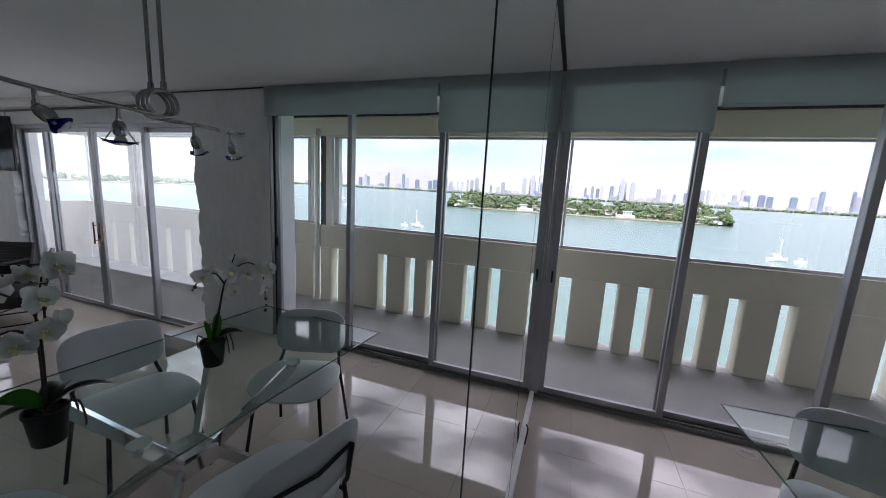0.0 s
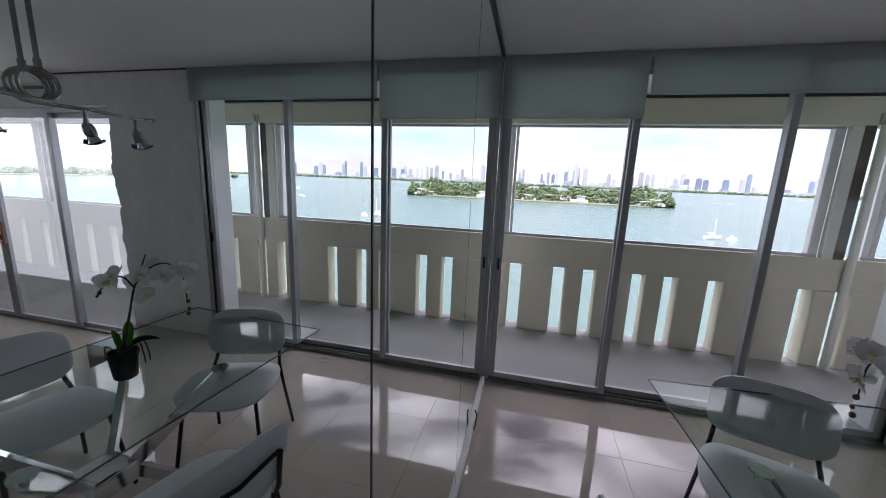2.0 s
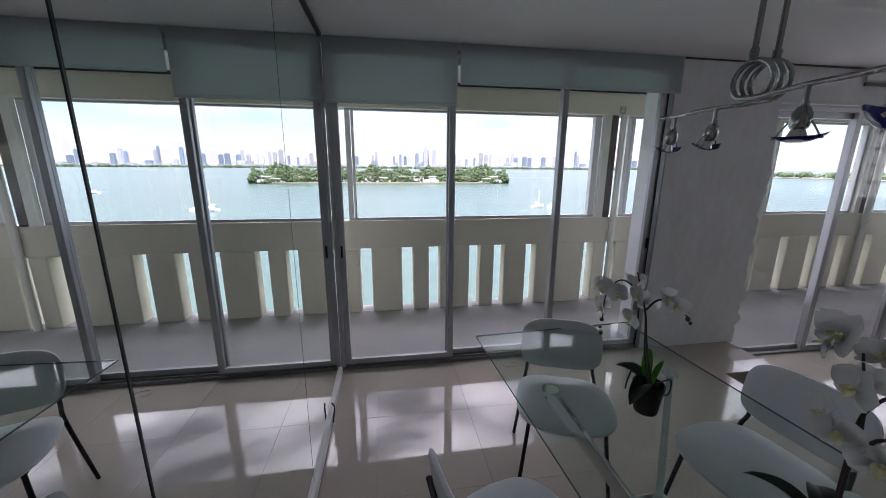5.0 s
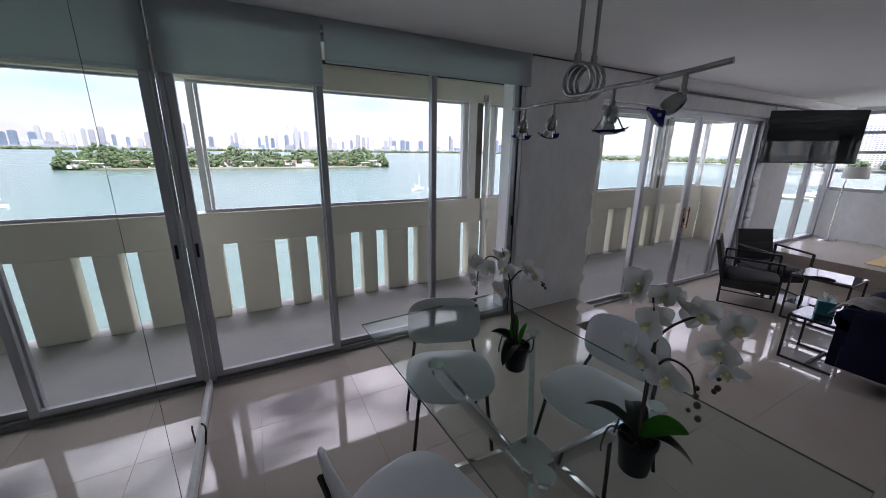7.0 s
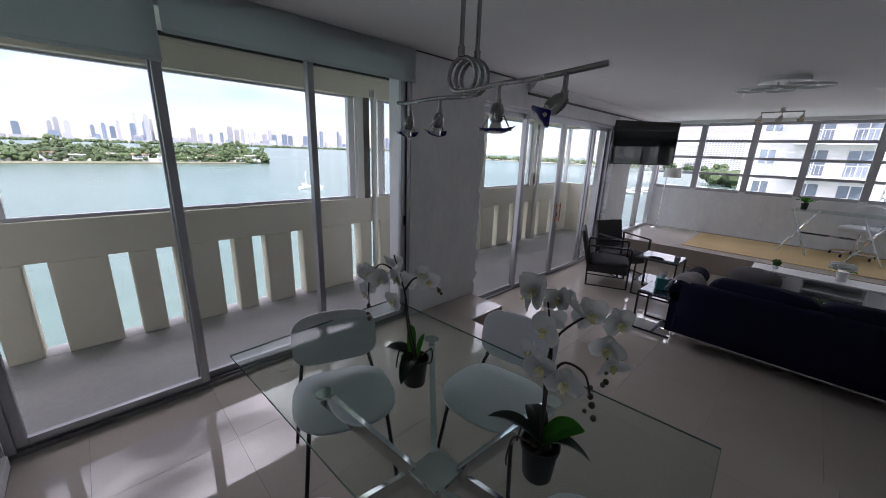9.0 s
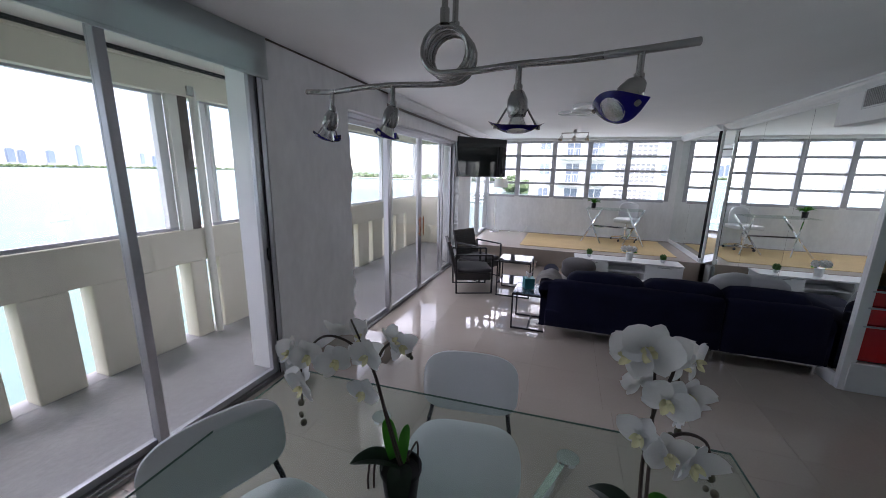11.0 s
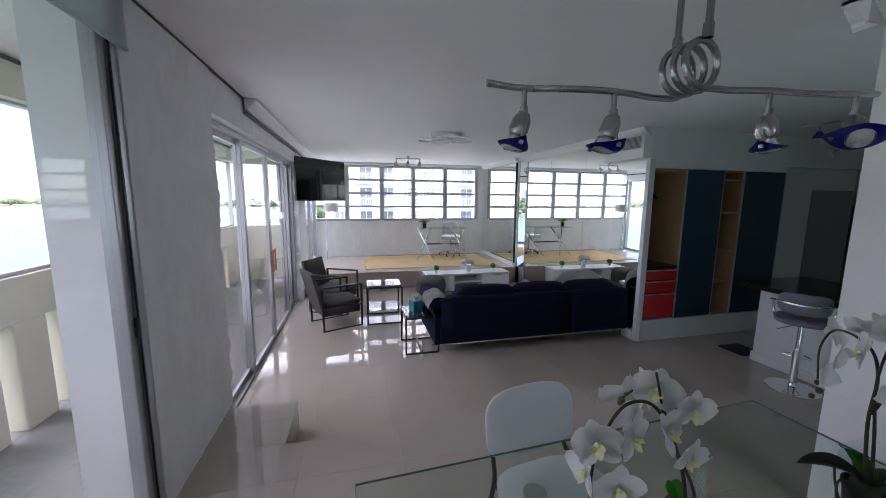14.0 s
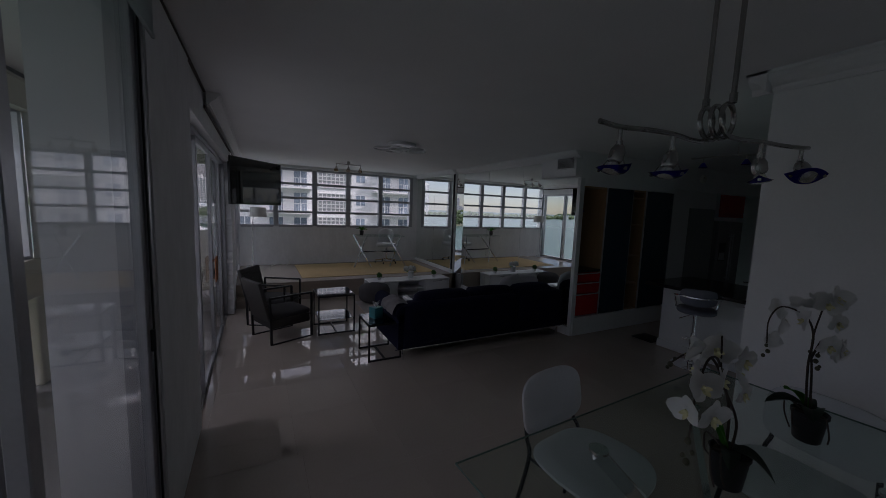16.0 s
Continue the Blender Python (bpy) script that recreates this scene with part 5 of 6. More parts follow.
frame_table("side_table", "tall black metal side table with two smoked glass shelves", (6.02, -1.33, LOW), 0, 0.50, 0.48, 0.54, 0.20)
frame_table("side_table", "low black metal side table with smoked glass top", (4.90, -1.67, LOW), 0, 0.46, 0.38, 0.44)
tb = thing("tissue_box", "teal tissue box with a white tissue pulled out", "tissue box", (4.93, -1.63, LOW + 0.4465), 20)
part("box", B((-0.06, 0.06, -0.06, 0.06, 0, 0.13), bevel=0.004), M_TEAL, tb)
bm = bmesh.new()
for k in range(7):
    a_ = k * 0.9
    leaf(bm, (0, 0, 0.128), (0.045 * math.cos(a_), 0.045 * math.sin(a_), 0.165 + 0.02 * (k % 3)), 0.05, 0.0, 0.5)
part("tissue", bm, M_PAPER, tb, "white tissue", True)


def sofa():
    s = thing("sectional_sofa", "long navy velvet sectional sofa seen from behind on slim chrome feet", "sofa", (4.58, 0, LOW))
    yl, yr, ym = -1.86, -4.35, -3.54
    for a_, b_ in ((ym + 0.002, yl), (yr, ym - 0.002)):
        part("base", B((0.0, 0.88, a_, b_, 0.13, 0.33), bevel=0.02, seg=3), M_NAVY, s, "", True)
        bm = bmesh.new()
        cushion(bm, 0.0, 0.16, a_, b_, 0.13, 0.67, 0.004, 8)
        part("back_frame", bm, M_NAVY, s, "", True)
    for a_, b_ in ((-2.84, -2.08), (-3.55, -2.845), (-4.24, -3.555)):
        bm = bmesh.new()
        cushion(bm, 0.09, 0.34, a_, b_, 0.36, 0.74, 0.022, 9)
        part("back_cushion", bm, M_NAVY, s, "", True)
        bm = bmesh.new()
        cushion(bm, 0.22, 0.90, a_ + 0.01, b_ - 0.01, 0.31, 0.48, 0.02, 8)
        part("seat_cushion", bm, M_NAVY, s, "", True)
    bm = bmesh.new()
    rod(bm, (0.02, yl - 0.01, 0.55), (0.88, yl - 0.01, 0.55), 0.10, n=20)
    add_box(bm, 0.02, 0.88, yl - 0.07, yl + 0.06, 0.13, 0.55)
    part("armrest", bm, M_NAVY, s, "rounded armrest", True)
    bm = bmesh.new()
    rod(bm, (0.02, yr + 0.065, 0.50), (0.88, yr + 0.065, 0.50), 0.10, n=20)
    add_box(bm, 0.02, 0.88, yr - 0.03, yr + 0.08, 0.13, 0.50)
    part("armrest", bm, M_NAVY, s, "rounded armrest", True)
    part("chaise", B((0.88, 1.55, yr, -3.60, 0.13, 0.44), bevel=0.05, seg=3), M_NAVY, s, "", True)
    part("rail", B((0.01, 0.03, yr, yl, 0.118, 0.134)), M_CHROME, s, "chrome base rail")
    for y in (yl - 0.01, ym + 0.05, ym - 0.05, yr + 0.06):
        for x in (0.02, 0.84):
            bm = bmesh.new()
            rod(bm, (x, y, 0.13), (x, y, 0.0), 0.016, 0.011)
            bar(bm, (x, y, 0.126), (x, y + (0.10 if y > ym else -0.10), 0.128), 0.02, 0.006)
            part("foot", bm, M_CHROME, s)


sofa()
bm = bmesh.new()
rows = []
for i in range(19):
    s = -1 + 2 * i / 18
    row = []
    for j in range(13):
        v = j / 12
        a_ = math.pi * (0.95 - 0.95 * v)
        rad = 0.125 + 0.018 * noise.noise(Vector((s * 3, v * 4, 1))) + 0.008 * noise.noise(Vector((s * 14, v * 14, 5)))
        row.append(bm.verts.new((4.85 + 0.22 * s + 0.02 * math.sin(4 * v), -1.87 + rad * 1.15 * math.cos(a_), LOW + 0.55 + rad * math.sin(a_))))
    rows.append(row)
for p, q in zip(rows, rows[1:]):
    for k in range(12):
        bm.faces.new((p[k], p[k + 1], q[k + 1], q[k]))
bmesh.ops.solidify(bm, geom=bm.faces[:], thickness=-0.02)
tagged(part("throw_blanket", bm, M_THROW, None, "", True), "grey faux fur throw folded over the sofa arm", "blanket")
for y, t in ((-3.68, 12), (-3.96, -14)):
    c = thing("cushion", "pale grey scatter cushion leaning on the sofa", "cushion", (5.04, y, LOW + 0.482), t, "scatter cushions")
    bm = bmesh.new()
    cushion(bm, -0.06, 0.06, -0.19, 0.19, 0.0, 0.34, 0.05, 8)
    bmesh.ops.rotate(bm, verts=bm.verts, cent=(0, 0, 0), matrix=Matrix.Rotation(radians(-14), 3, "Y"))
    part("cover", bm, M_CUSHION, c, "", True)

ot = thing("pouf", "round charcoal knitted pouf", "pouf", (7.20, -2.28, LOW))
bm = bmesh.new()
n, m_ = 64, 14
rows = []
for i in range(m_ + 1):
    v = -1 + 2 * i / m_
    r_ = 0.26 * (1 - abs(v) ** 3.2) ** 0.5 + 0.02
    rows.append([bm.verts.new(((r_ + 0.008 * abs(math.sin(16 * 2 * math.pi * k / n)) - 0.003 * math.cos(40 * v)) * math.cos(2 * math.pi * k / n), (r_ + 0.008 * abs(math.sin(16 * 2 * math.pi * k / n)) - 0.003 * math.cos(40 * v)) * math.sin(2 * math.pi * k / n), 0.19 + 0.19 * v)) for k in range(n)])
for p, q in zip(rows, rows[1:]):
    for k in range(n):
        bm.faces.new((p[k], p[(k + 1) % n], q[(k + 1) % n], q[k]))
bm.faces.new(rows[0])
bm.faces.new(rows[-1])
part("knitted_cover", bm, M_KNIT, ot, "", True)

rg = tagged(part("grey_rug", B((5.25, 7.35, -3.95, -1.95, LOW, LOW + 0.010), bevel=0.004), M_GREY_RUG), "flat grey rug under the coffee table", "rug")
ct = thing("coffee_table", "low white coffee table with a glass centre", "coffee table", (5.72, -2.88, LOW + 0.0105))
part("tabletop", B((-0.32, 0.32, -0.48, 0.48, 0.34, 0.385), bevel=0.004), M_WHITE, ct)
part("glass_inset", B((-0.26, 0.26, -0.10, 0.42, 0.386, 0.392)), M_SMOKED, ct, "smoked glass inset")
part("base", B((-0.30, 0.30, -0.46, 0.46, 0.0, 0.06), bevel=0.004), M_WHITE, ct)
for sy in (-1, 1):
    part("side_panel", B((-0.30, 0.30, sy * 0.44 - 0.02, sy * 0.44 + 0.02, 0.06, 0.34)), M_WHITE, ct)

tv = thing("media_console", "long white lacquered media console with open centre shelves", "console", (7.45, -3.05, LOW))
part("top", B((-0.20, 0.20, -0.85, 0.85, 0.345, 0.37), bevel=0.003), M_WHITE, tv)
part("bottom", B((-0.19, 0.19, -0.84, 0.84, 0.03, 0.05)), M_WHITE, tv)
part("back", B((0.17, 0.19, -0.84, 0.84, 0.05, 0.345)), M_WHITE, tv)
for y in (-0.84, -0.30, 0.28, 0.82):
    part("divider", B((-0.19, 0.17, y, y + 0.02, 0.05, 0.345)), M_WHITE, tv)
part("shelf", B((-0.18, 0.17, -0.28, 0.28, 0.19, 0.205)), M_WHITE, tv)
for y0, y1 in ((-0.82, -0.302), (0.302, 0.82)):
    dd = part("door", B((-0.208, -0.192, y0, y1, 0.045, 0.335), bevel=0.002, seg=1), M_WHITE, tv)
    part("handle_slot", B((-0.211, -0.2085, (y0 + y1) / 2 - 0.10, (y0 + y1) / 2 + 0.10, 0.315, 0.328)), M_GREY_PANEL, dd)
part("plinth", B((-0.17, 0.17, -0.80, 0.80, 0.0, 0.03)), M_BLACK, tv)


def topiary(at, r_, group="little topiaries"):
    t = thing("topiary_ball", "small clipped green ball in a white pot", "plant", at, group=group)
    bm = bmesh.new()
    lathe(bm, [(0.030, 0), (0.042, 0.05), (0.038, 0.05), (0.01, 0.045)], 16)
    part("pot", bm, M_WHITE, t, "white pot", True)
    bm = bmesh.new()
    rr = random.Random(3)
    for k in range(90):
        d = Vector((rr.gauss(0, 1), rr.gauss(0, 1), rr.gauss(0, 1))).normalized()
        m = Matrix.Translation(Vector((0, 0, 0.05 + r_ * 0.75)) + d * r_ * rr.uniform(0.75, 1)) @ d.to_track_quat("Z", "Y").to_matrix().to_4x4()
        bmesh.ops.create_cone(bm, segments=4, radius1=r_ * 0.22, radius2=0, depth=r_ * 0.4, matrix=m)
    ball(bm, (0, 0, 0.05 + r_ * 0.75), r_ * 0.85, 1, 2)
    part("foliage", bm, M_GREEN, t)


topiary((7.45, -2.45, LOW + 0.3705), 0.055)
topiary((7.45, -3.62, LOW + 0.3705), 0.055)
topiary((5.55, -2.85, LOW + 0.3965), 0.06)
hp = thing("hydrangea_pot", "white hydrangea heads in a white ceramic pot", "plant", (7.45, -3.10, LOW + 0.3705))
bm = bmesh.new()
lathe(bm, [(0.05, 0), (0.062, 0.13), (0.056, 0.13), (0.01, 0.12)], 20)
part("pot", bm, M_WHITE, hp, "", True)
rr = random.Random(8)
for c_ in ((0, -0.06, 0.19), (0.02, 0.09, 0.19), (-0.03, 0.02, 0.21)):
    bm = bmesh.new()
    for k in range(46):
        d = Vector((rr.gauss(0, 1), rr.gauss(0, 1), rr.gauss(0, 1))).normalized()
        m = Matrix.Translation(Vector(c_) + d * 0.055) @ d.to_track_quat("Z", "Y").to_matrix().to_4x4()
        bmesh.ops.create_cone(bm, segments=5, radius1=0.018, radius2=0.004, depth=0.012, matrix=m)
    ball(bm, c_, 0.05, 1, 1)
    part("flower_head", bm, M_PETAL, hp, "white hydrangea head")
bm = bmesh.new()
leaf(bm, (0, 0.05, 0.12), (0.0, 0.15, 0.16), 0.07, 0.02)
leaf(bm, (0, -0.05, 0.12), (-0.04, -0.12, 0.15), 0.06, 0.02)
part("leaf", bm, M_LEAF, hp, "", True)

# television on its wall arm
tvs = thing("television", "flat black television held at an angle by a wall arm", "television", (7.58, -0.37, 1.86), -39.5)
part("bezel", B((-0.585, 0.585, -0.02, 0.02, -0.362, 0.362), bevel=0.004), M_BLACK, tvs)
part("screen", B((-0.575, 0.575, -0.0225, -0.0205, -0.35, 0.352)), M_SCREEN, tvs, "dark glossy screen")
part("rear_box", B((-0.30, 0.30, 0.02, 0.06, -0.20, 0.20), bevel=0.01), M_BLACK, tvs)
bm = bmesh.new()
bar(bm, (0, 0.055, 0.0), (0, 0.085, 0.0), 0.16, 0.16)
bar(bm, (0, 0.08, 0.0), (-0.18, 0.26, 0.0), 0.03, 0.05)
part("bracket", bm, M_BLACK, tvs)

# platform: rug, desk, chair, lamp
tagged(part("jute_rug", B((8.15, 9.80, -4.00, -1.12, PLAT, PLAT + 0.010), bevel=0.004), M_RUG), "woven golden jute rug on the platform", "rug")
dk = thing("glass_desk", "glass topped desk on chrome trestles", "desk", (9.20, -2.98, PLAT + 0.0105), -6)
part("glass_top", B((-0.30, 0.30, -0.55, 0.55, 0.735, 0.747)), M_TABLE_GLASS, dk, "clear glass top")
for y in (-0.42, 0.42):
    bm = bmesh.new()
    bar(bm, (-0.22, y - 0.19, 0.0), (0.20, y + 0.17, 0.733), 0.020, 0.030)
    bar(bm, (-0.18, y + 0.19, 0.0), (0.24, y - 0.17, 0.733), 0.020, 0.030)
    part("trestle", bm, M_CHROME, dk)
part("stretcher", B((-0.02, 0.02, -0.40, 0.40, 0.34, 0.37)), M_CHROME, dk)
pl = thing("potted_plant", "leafy green plant in a dark pot on the desk", "plant", (9.22, -2.55, PLAT + 0.758))
bm = bmesh.new()
lathe(bm, [(0.042, 0), (0.05, 0.11), (0.044, 0.11), (0.01, 0.10)], 18)
part("pot", bm, M_POT, pl, "", True)
for k in range(12):
    a_ = k * 2.4
    bm = bmesh.new()
    leaf(bm, (0, 0, 0.10), (0.15 * math.cos(a_), 0.15 * math.sin(a_), 0.16 + 0.10 * ((k * 5) % 7) / 7), 0.05, 0.04)
    part("leaf", bm, M_LEAF, pl, "", True)
oc = thing("office_chair", "white upholstered swivel chair on a five star chrome base", "office chair", (9.62, -3.30, PLAT + 0.0105), 75)
bm = bmesh.new()
cushion(bm, -0.24, 0.24, -0.24, 0.24, 0.42, 0.52, 0.01, 6)
part("seat", bm, M_SEAT, oc, "", True)
bm = bmesh.new()
shell(bm, rounded(0.60, 0.42, 3.2, 32), 0.05, lambda u, v, w: Vector((math.sin(u * 2.9) * (0.27 + w), -math.cos(u * 2.9) * (0.27 + w) + 0.02, 0.66 + v * (1 - 0.5 * abs(u)))))
part("backrest", bm, M_SEAT, oc, "", True)
bm = bmesh.new()
rod(bm, (0, 0, 0.10), (0, 0, 0.42), 0.025)
part("gas_lift", bm, M_CHROME, oc, "", True)
for k in range(5):
    a_ = k * 2 * math.pi / 5
    bm = bmesh.new()
    bar(bm, (0, 0, 0.11), (0.28 * math.cos(a_), 0.28 * math.sin(a_), 0.065), 0.022, 0.03)
    sp = part("spoke", bm, M_CHROME, oc)
    bm = bmesh.new()
    rod(bm, (0.28 * math.cos(a_) - 0.012, 0.28 * math.sin(a_), 0.027), (0.28 * math.cos(a_) + 0.012, 0.28 * math.sin(a_), 0.027), 0.027)
    part("castor", bm, M_BLACK, sp)
fl = thing("floor_lamp", "slim chrome floor lamp with a white fabric shade", "floor lamp", (9.72, -0.26, PLAT))
bm = bmesh.new()
lathe(bm, [(0.13, 0), (0.135, 0.008), (0.13, 0.02), (0.02, 0.028)], 28)
part("base", bm, M_CHROME, fl, "", True)
bm = bmesh.new()
tube(bm, curve_points([(0, 0, 0.02), (0.0, 0.0, 0.6), (0.0, -0.02, 1.1), (-0.02, -0.10, 1.34)]), 0.010)
part("pole", bm, M_CHROME, fl, "", True)
bm = bmesh.new()
lathe(bm, [(0.17, 1.13), (0.155, 1.33), (0.150, 1.33), (0.165, 1.13)], 30, (-0.02, -0.12, 0))
part("shade", bm, M_SHADE, fl, "white drum shade", True)
bm = bmesh.new()
tube(bm, curve_points([(9.80, -0.62, PLAT + 0.008), (9.90, -0.78, PLAT + 0.03), (9.93, -0.86, PLAT + 0.010), (9.88, -0.98, PLAT + 0.008), (9.97, -1.05, PLAT + 0.12)]), 0.007, 6)
tagged(part("power_cord", bm, M_CREAM_LIGHT, None, "", True), "white power cord and plug by the plaster wall", "cord")

# ceiling fittings
cl = thing("ring_ceiling_light", "white ceiling light of overlapping thin rings", "ceiling light", (5.62, -2.16, CEIL))
bm = bmesh.new()
lathe(bm, [(0.20, -0.002), (0.20, -0.035), (0.19, -0.045), (0.02, -0.046)], 36)
part("canopy", bm, M_WHITE, cl, "", True)
for k, (r_, dx, dy, dz) in enumerate(((0.14, 0.02, 0.23, -0.09), (0.14, 0.05, -0.23, -0.08), (0.12, -0.20, 0.10, -0.11), (0.12, -0.18, -0.13, -0.10), (0.11, 0.20, 0.03, -0.08))):
    bm = bmesh.new()
    tube(bm, [(dx + r_ * math.cos(2 * math.pi * i / 36), dy + r_ * math.sin(2 * math.pi * i / 36), dz) for i in range(37)], 0.011, 8)
    rg_ = part("ring", bm, M_WHITE, cl, "", True)
    bm = bmesh.new()
    rod(bm, (dx * 0.35, dy * 0.35, -0.04), (dx * 0.35, dy * 0.35, dz + 0.004), 0.008)
    bar(bm, (dx * 0.35, dy * 0.35, dz), (dx * 0.6, dy * 0.6, dz), 0.012, 0.008)
    part("arm", bm, M_WHITE, rg_)
sb = thing("ceiling_spot_bar", "small nickel bar with three ceiling spots", "ceiling light", (8.25, -2.02, CEIL))
bm = bmesh.new()
rod(bm, (0, 0, 0), (0, 0, -0.05), 0.03, n=16)
rod(bm, (0, -0.25, -0.06), (0, 0.25, -0.06), 0.010)
part("bar", bm, M_STEEL, sb, "", True)
for y in (-0.24, 0.0, 0.24):
    bm = bmesh.new()
    rod(bm, (0, y, -0.06), (0, y, -0.12), 0.008)
    rod(bm, (0, y, -0.12), (-0.05, y + 0.02, -0.19), 0.02, 0.042, 14)
    part("spot", bm, M_STEEL, sb, "", True)
bd = thing("balcony_ceiling_light", "frosted round light on the balcony ceiling", "ceiling light", (5.9, 0.75, CEIL))
bm = bmesh.new()
lathe(bm, [(0.15, 0), (0.15, -0.03), (0.11, -0.09), (0.02, -0.11)], 24)
part("dome", bm, M_LIGHT_BALCONY, bd, "", True)

# vents
vg = thing("air_vent", "grey louvred air vent in a white duct box", "vent", (4.66, Y_MIRROR + 0.101, 2.25))
part("frame", B((-0.17, 0.17, 0.0, 0.008, -0.085, -0.07), (-0.17, 0.17, 0.0, 0.008, 0.07, 0.085), (-0.17, -0.155, 0.0, 0.008, -0.07, 0.07), (0.155, 0.17, 0.0, 0.008, -0.07, 0.07)), M_WHITE, vg)
part("backing", B((-0.155, 0.155, 0.0, 0.002, -0.07, 0.07)), M_BLACK, vg)
for k in range(16):
    x = -0.148 + k * 0.0197
    part("slat", B((x, x + 0.009, 0.002, 0.007, -0.07, 0.07)), M_GRILLE, vg)
fg = thing("floor_vent", "low grey louvred return air grille beside the mirror", "vent", (7.76, Y_MIRROR + 0.03, LOW), 0)
part("backing", B((-0.16, 0.085, -0.02, 0.0, 0.0, 0.34)), M_GREY_PANEL, fg)
for k in range(12):
    part("slat", B((-0.155, 0.08, 0.0, 0.006, 0.015 + k * 0.027, 0.031 + k * 0.027)), M_GRILLE, fg)

# built-in cupboards
cb = thing("drawer_cupboard", "open plywood niche over three red lacquered drawers", "cupboard", (X_CAB, -4.70, 0.031))
part("carcass", B((0.0, 0.55, 0.252, 0.268, 0.0, 1.91), (0.0, 0.55, -0.268, -0.252, 0.0, 1.91), (0.55, 0.57, -0.268, 0.268, 0.0, 1.91), (0.0, 0.55, -0.252, 0.252, 1.89, 1.91)), M_WOOD, cb)
part("granite_shelf", B((-0.005, 0.55, -0.252, 0.252, 0.665, 0.695)), M_STONE, cb, "black granite shelf")
for z0, z1 in ((0.02, 0.345), (0.355, 0.51), (0.52, 0.655)):
    d = part("drawer", B((-0.012, 0.30, -0.248, 0.248, z0, z1), bevel=0.003, seg=1), M_RED, cb, "red lacquered drawer")
    part("edge_pull", B((-0.026, -0.012, -0.248, 0.248, z1 - 0.018, z1 - 0.004)), M_ALU, d)
bm = bmesh.new()
lathe(bm, [(0.055, 1.54), (0.012, 1.60), (0.010, 1.60), (0.050, 1.54)], 16, (0.26, -0.05, 0))
rod(bm, (0.26, -0.05, 1.60), (0.26, -0.05, 1.89), 0.003, n=6)
part("niche_lamp", bm, M_BLUE_SHADE, cb, "small cobalt glass niche lamp", True)
for k, (y, w) in enumerate(((-5.26, 0.30), (-6.24, 0.36))):
    c = thing("tall_cupboard", "tall cupboard with deep blue lacquered sliding door", "cupboard", (X_CAB, y, 0.031), group="blue cupboards")
    part("carcass", B((0.02, 0.56, -w, w, 0.0, 1.91)), M_WOOD, c)
    d = part("door", B((-0.012, 0.010, -w + 0.004, w - 0.004, 0.006, 1.905), bevel=0.002, seg=1), M_BLUE_PANEL, c, "deep blue lacquered door")
    part("edge_strip", B((-0.016, 0.010, w - 0.012, w, 0.0, 1.91)), M_ALU, d)
    part("edge_strip", B((-0.016, 0.010, -w, -w + 0.012, 0.0, 1.91)), M_ALU, d)
sh = thing("open_shelf_unit", "narrow open plywood shelf unit, nearly empty", "shelf", (X_CAB, -5.72, 0.031))
part("back", B((0.50, 0.52, -0.155, 0.155, 0.0, 1.91)), M_WOOD, sh)
for s in (-1, 1):
    part("side", B((0.0, 0.50, s * 0.147 - 0.008, s * 0.147 + 0.008, 0.0, 1.91)), M_WOOD, sh)
for z in (0.0, 0.42, 0.86, 1.36, 1.78, 1.89):
    part("shelf", B((0.01, 0.50, -0.139, 0.139, z, z + 0.02)), M_WOOD, sh)

# kitchen island with stools
ki = thing("kitchen_island", "white breakfast island with an overhanging black granite top", "kitchen island", (2.75, -5.75, LOW))
part("worktop", B((-1.25, 1.05, -0.35, 0.72, 0.875, 0.92), bevel=0.006), M_STONE, ki, "black granite worktop")
part("base", B((-1.15, 0.97, -0.30, 0.42, 0.0, 0.875)), M_WHITE, ki)
part("baseboard", B((-1.15, 0.985, 0.42, 0.435, 0.0, 0.10), (0.97, 0.985, -0.30, 0.42, 0.0, 0.10), bevel=0.003), M_WHITE, ki)
hob = thing("sink_tap", "low chrome tap on the island worktop", "tap", (2.75, -5.65, LOW + 0.9205))
bm = bmesh.new()
tube(bm, curve_points([(0, 0, 0), (0, 0, 0.10), (0.06, 0.05, 0.14), (0.16, 0.12, 0.12)]), 0.012)
part("spout", bm, M_CHROME, hob, "", True)


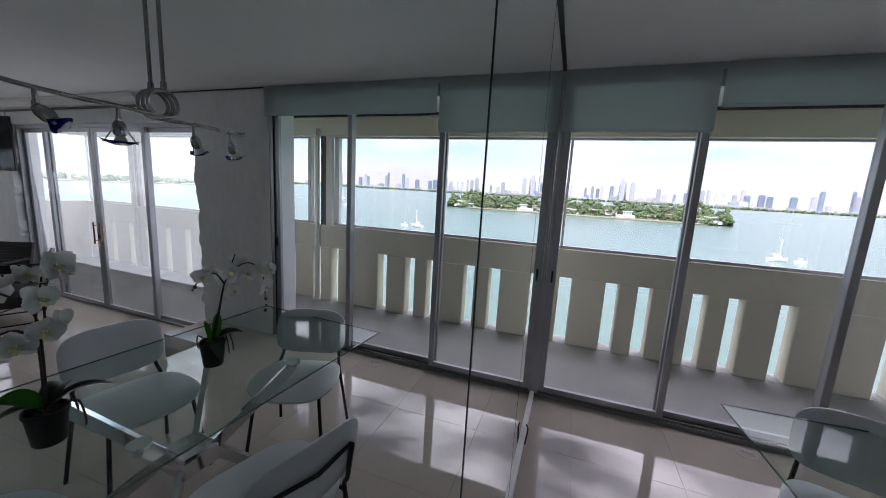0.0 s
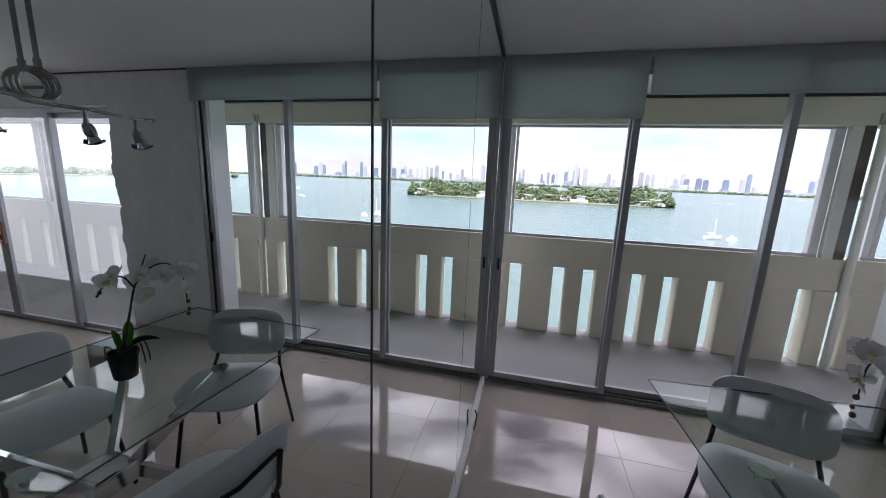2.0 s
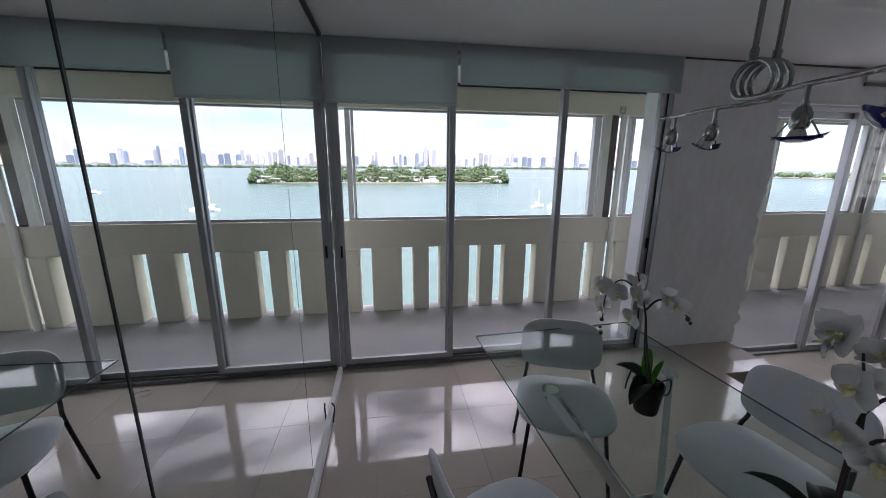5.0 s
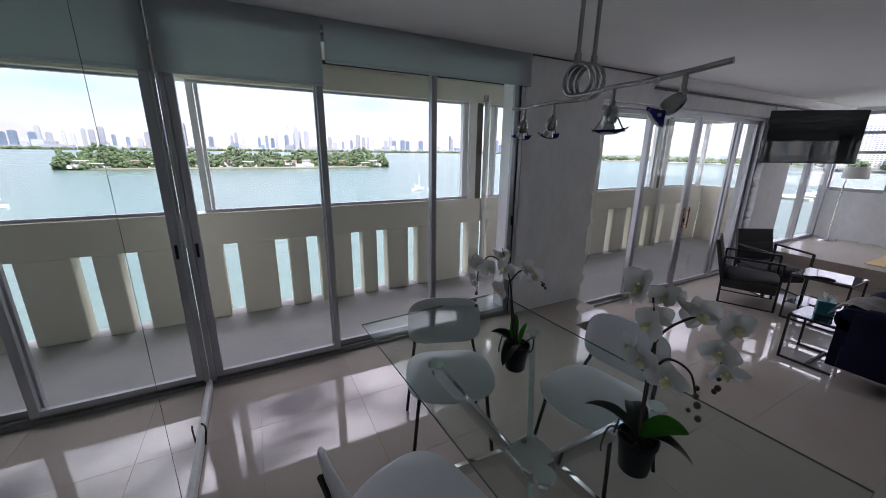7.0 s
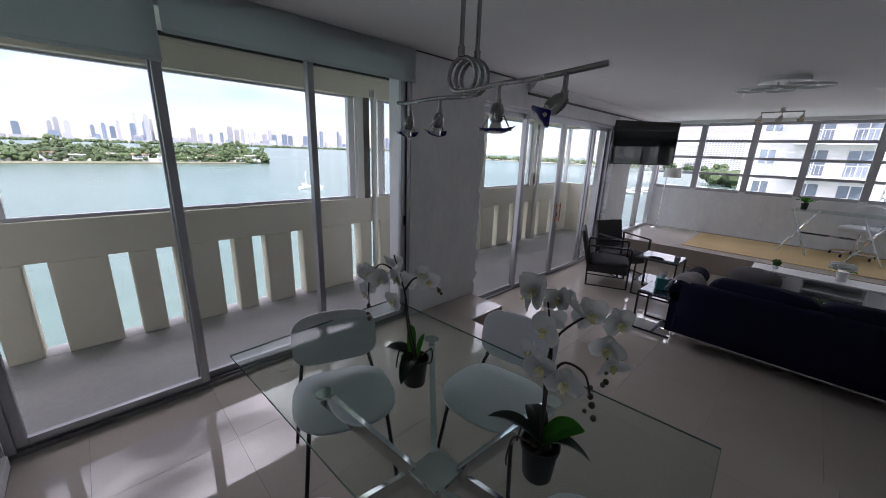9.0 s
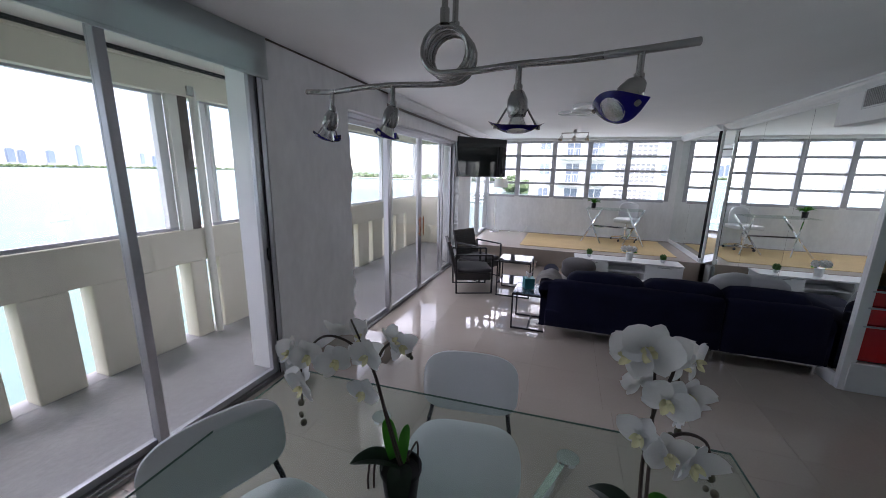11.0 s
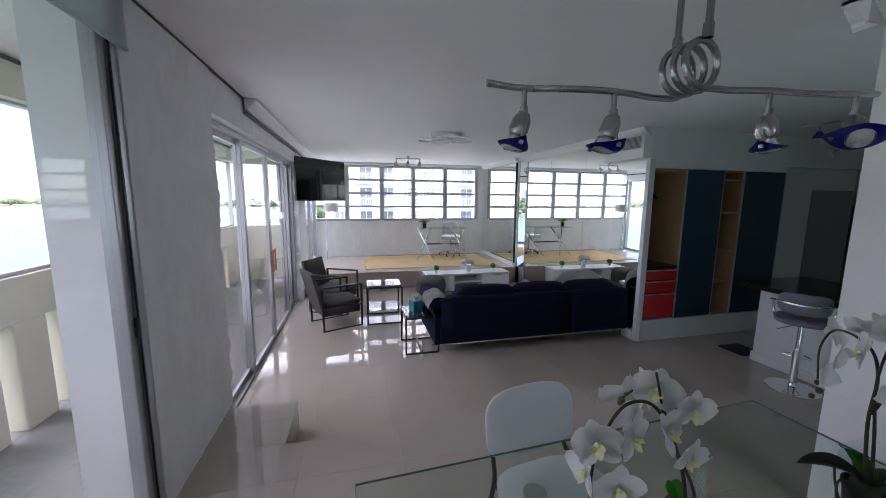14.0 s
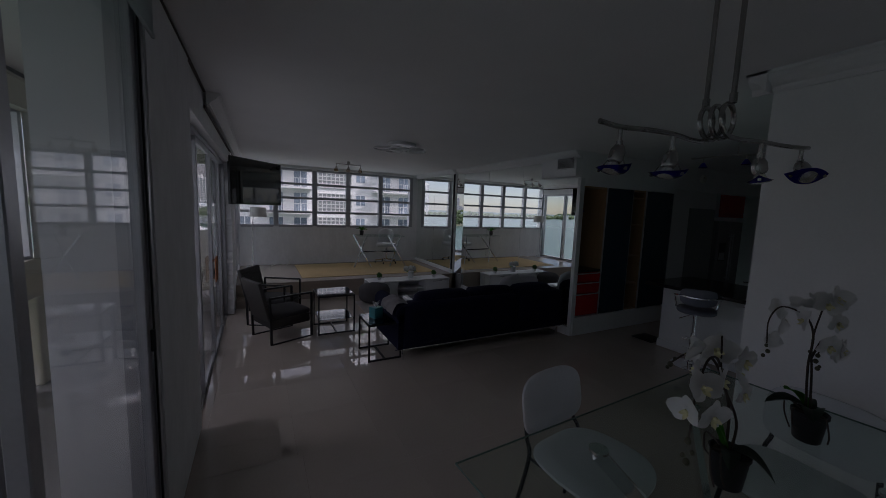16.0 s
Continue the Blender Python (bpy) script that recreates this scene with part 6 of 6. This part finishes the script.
def stool(at, turn):
    s = thing("bar_stool", "grey padded swivel bar stool on a chrome disc base", "bar stool", at, turn, "stools at the island")
    bm = bmesh.new()
    lathe(bm, [(0.205, 0), (0.205, 0.008), (0.15, 0.022), (0.04, 0.035), (0.03, 0.06)], 36)
    part("base", bm, M_CHROME, s, "", True)
    bm = bmesh.new()
    rod(bm, (0, 0, 0.03), (0, 0, 0.40), 0.032, n=18)
    rod(bm, (0, 0, 0.40), (0, 0, 0.66), 0.022, n=18)
    part("column", bm, M_CHROME, s, "", True)
    bm = bmesh.new()
    tube(bm, [(0.03, 0, 0.30), (0.12, -0.10, 0.29), (0.19, -0.06, 0.29), (0.19, 0.06, 0.29), (0.12, 0.10, 0.29), (0.03, 0, 0.30)], 0.009)
    part("footrest", bm, M_CHROME, s, "", True)
    bm = bmesh.new()
    shell(bm, rounded(0.42, 0.40, 2.6, 36), 0.05, lambda u, v, w: Vector((u, v, 0.69 + w)))
    part("seat", bm, M_STOOL, s, "", True)
    bm = bmesh.new()
    shell(bm, rounded(0.52, 0.20, 3.0, 30), 0.03, lambda u, v, w: Vector((-math.cos(u * 4.2) * (0.20 + w), math.sin(u * 4.2) * (0.20 + w), 0.87 + v)))
    part("backrest", bm, M_STOOL, s, "", True)
    bm = bmesh.new()
    tube(bm, curve_points([(0.10, 0.20, 0.68), (0.10, 0.22, 0.80), (-0.05, 0.225, 0.86), (-0.20, 0.10, 0.87), (-0.235, 0.0, 0.87), (-0.20, -0.10, 0.87), (-0.05, -0.225, 0.86), (0.10, -0.22, 0.80), (0.10, -0.20, 0.68)], 5), 0.010)
    part("arm_rail", bm, M_CHROME, s, "bent chrome arm rail", True)
    bm = bmesh.new()
    rod(bm, (0, 0.02, 0.64), (0.0, 0.16, 0.56), 0.005, n=6)
    part("lift_lever", bm, M_CHROME, s)


stool((3.13, -5.02, LOW), -60)
stool((2.42, -5.02, LOW), -75)
tagged(part("floor_mat", B((3.80, 4.10, -5.62, -5.30, LOW, LOW + 0.012), bevel=0.004), M_BLACK), "small black mat at the end of the island", "mat")

# kitchen wall
gd = thing("grey_pantry_door", "flat grey pantry door in the kitchen wall", "door", (X_CAB + 0.11, -7.75, LOW))
part("leaf", B((-0.004, 0.008, -0.42, 0.42, 0.0, 1.96)), M_GREY_PANEL, gd)
fr = thing("refrigerator", "dark stainless steel refrigerator with water dispenser", "refrigerator", (X_CAB + 0.15, -8.85, LOW))
part("body", B((0.03, 0.70, -0.46, 0.46, 0.02, 1.74), bevel=0.01), M_INOX, fr)
for y0, y1 in ((-0.455, -0.004), (0.004, 0.455)):
    d = part("door", B((-0.03, 0.029, y0, y1, 0.10, 1.73), bevel=0.008), M_INOX, fr)
    bm = bmesh.new()
    yy = y0 + 0.04 if y0 > 0 else y1 - 0.04
    rod(bm, (-0.075, yy, 0.55), (-0.075, yy, 1.50), 0.012)
    for z in (0.6, 1.45):
        rod(bm, (-0.075, yy, z), (-0.03, yy, z), 0.008)
    part("handle", bm, M_ALU, d, "", True)
part("dispenser", B((-0.034, -0.0305, 0.12, 0.36, 0.95, 1.32)), M_BLACK, fr, "black water dispenser panel")
part("dispenser_trim", B((-0.037, -0.0345, 0.14, 0.34, 0.97, 1.12)), M_ALU, fr)
part("plinth", B((0.03, 0.68, -0.45, 0.45, 0.0, 0.02)), M_BLACK, fr)
rc = thing("wall_cabinet", "red lacquered wall cabinet above the refrigerator", "cabinet", (X_CAB + 0.15, -8.85, 1.58))
part("body", B((0.0, 0.46, -0.46, 0.46, 0.0, 0.44)), M_WHITE, rc)
part("door", B((-0.018, -0.001, -0.457, 0.457, 0.003, 0.437), bevel=0.002, seg=1), M_RED, rc, "red lacquered door")
sd = thing("smoke_detector", "round white smoke detector on the wall", "smoke detector", (X_CAB + 0.019, -7.45, 2.24))
bm = bmesh.new()
rod(bm, (0, 0, 0), (-0.035, 0, 0), 0.075, 0.065, 24)
part("case", bm, M_CREAM_LIGHT, sd, "", True)
bm = bmesh.new()
rod(bm, (-0.034, 0.02, 0.02), (-0.038, 0.02, 0.02), 0.012, n=10)
part("sensor", bm, M_BLACK, sd)
kt = thing("kitchen_track_lamp", "nickel track lamp over the kitchen island with a small cobalt shade", "pendant lamp", (3.05, -5.35, CEIL))
bm = bmesh.new()
tube(bm, curve_points([(0.45, 0.10, -0.14), (0.15, 0.02, -0.13), (-0.15, -0.02, -0.14), (-0.55, 0.02, -0.12)]), 0.010)
rod(bm, (0.0, 0.0, 0.0), (0.0, 0.0, -0.135), 0.008)
part("rail", bm, M_STEEL, kt, "", True)
for x in (0.35, -0.10, -0.5):
    bm = bmesh.new()
    rod(bm, (x, 0.02, -0.13), (x, 0.02, -0.19), 0.007)
    part("stalk", bm, M_STEEL, kt)
    bm = bmesh.new()
    lathe(bm, [(0.05, -0.25), (0.014, -0.19), (0.012, -0.19), (0.045, -0.25)], 16, (x, 0.02, 0))
    part("shade", bm, M_BLUE_SHADE, kt, "cobalt glass shade", True)
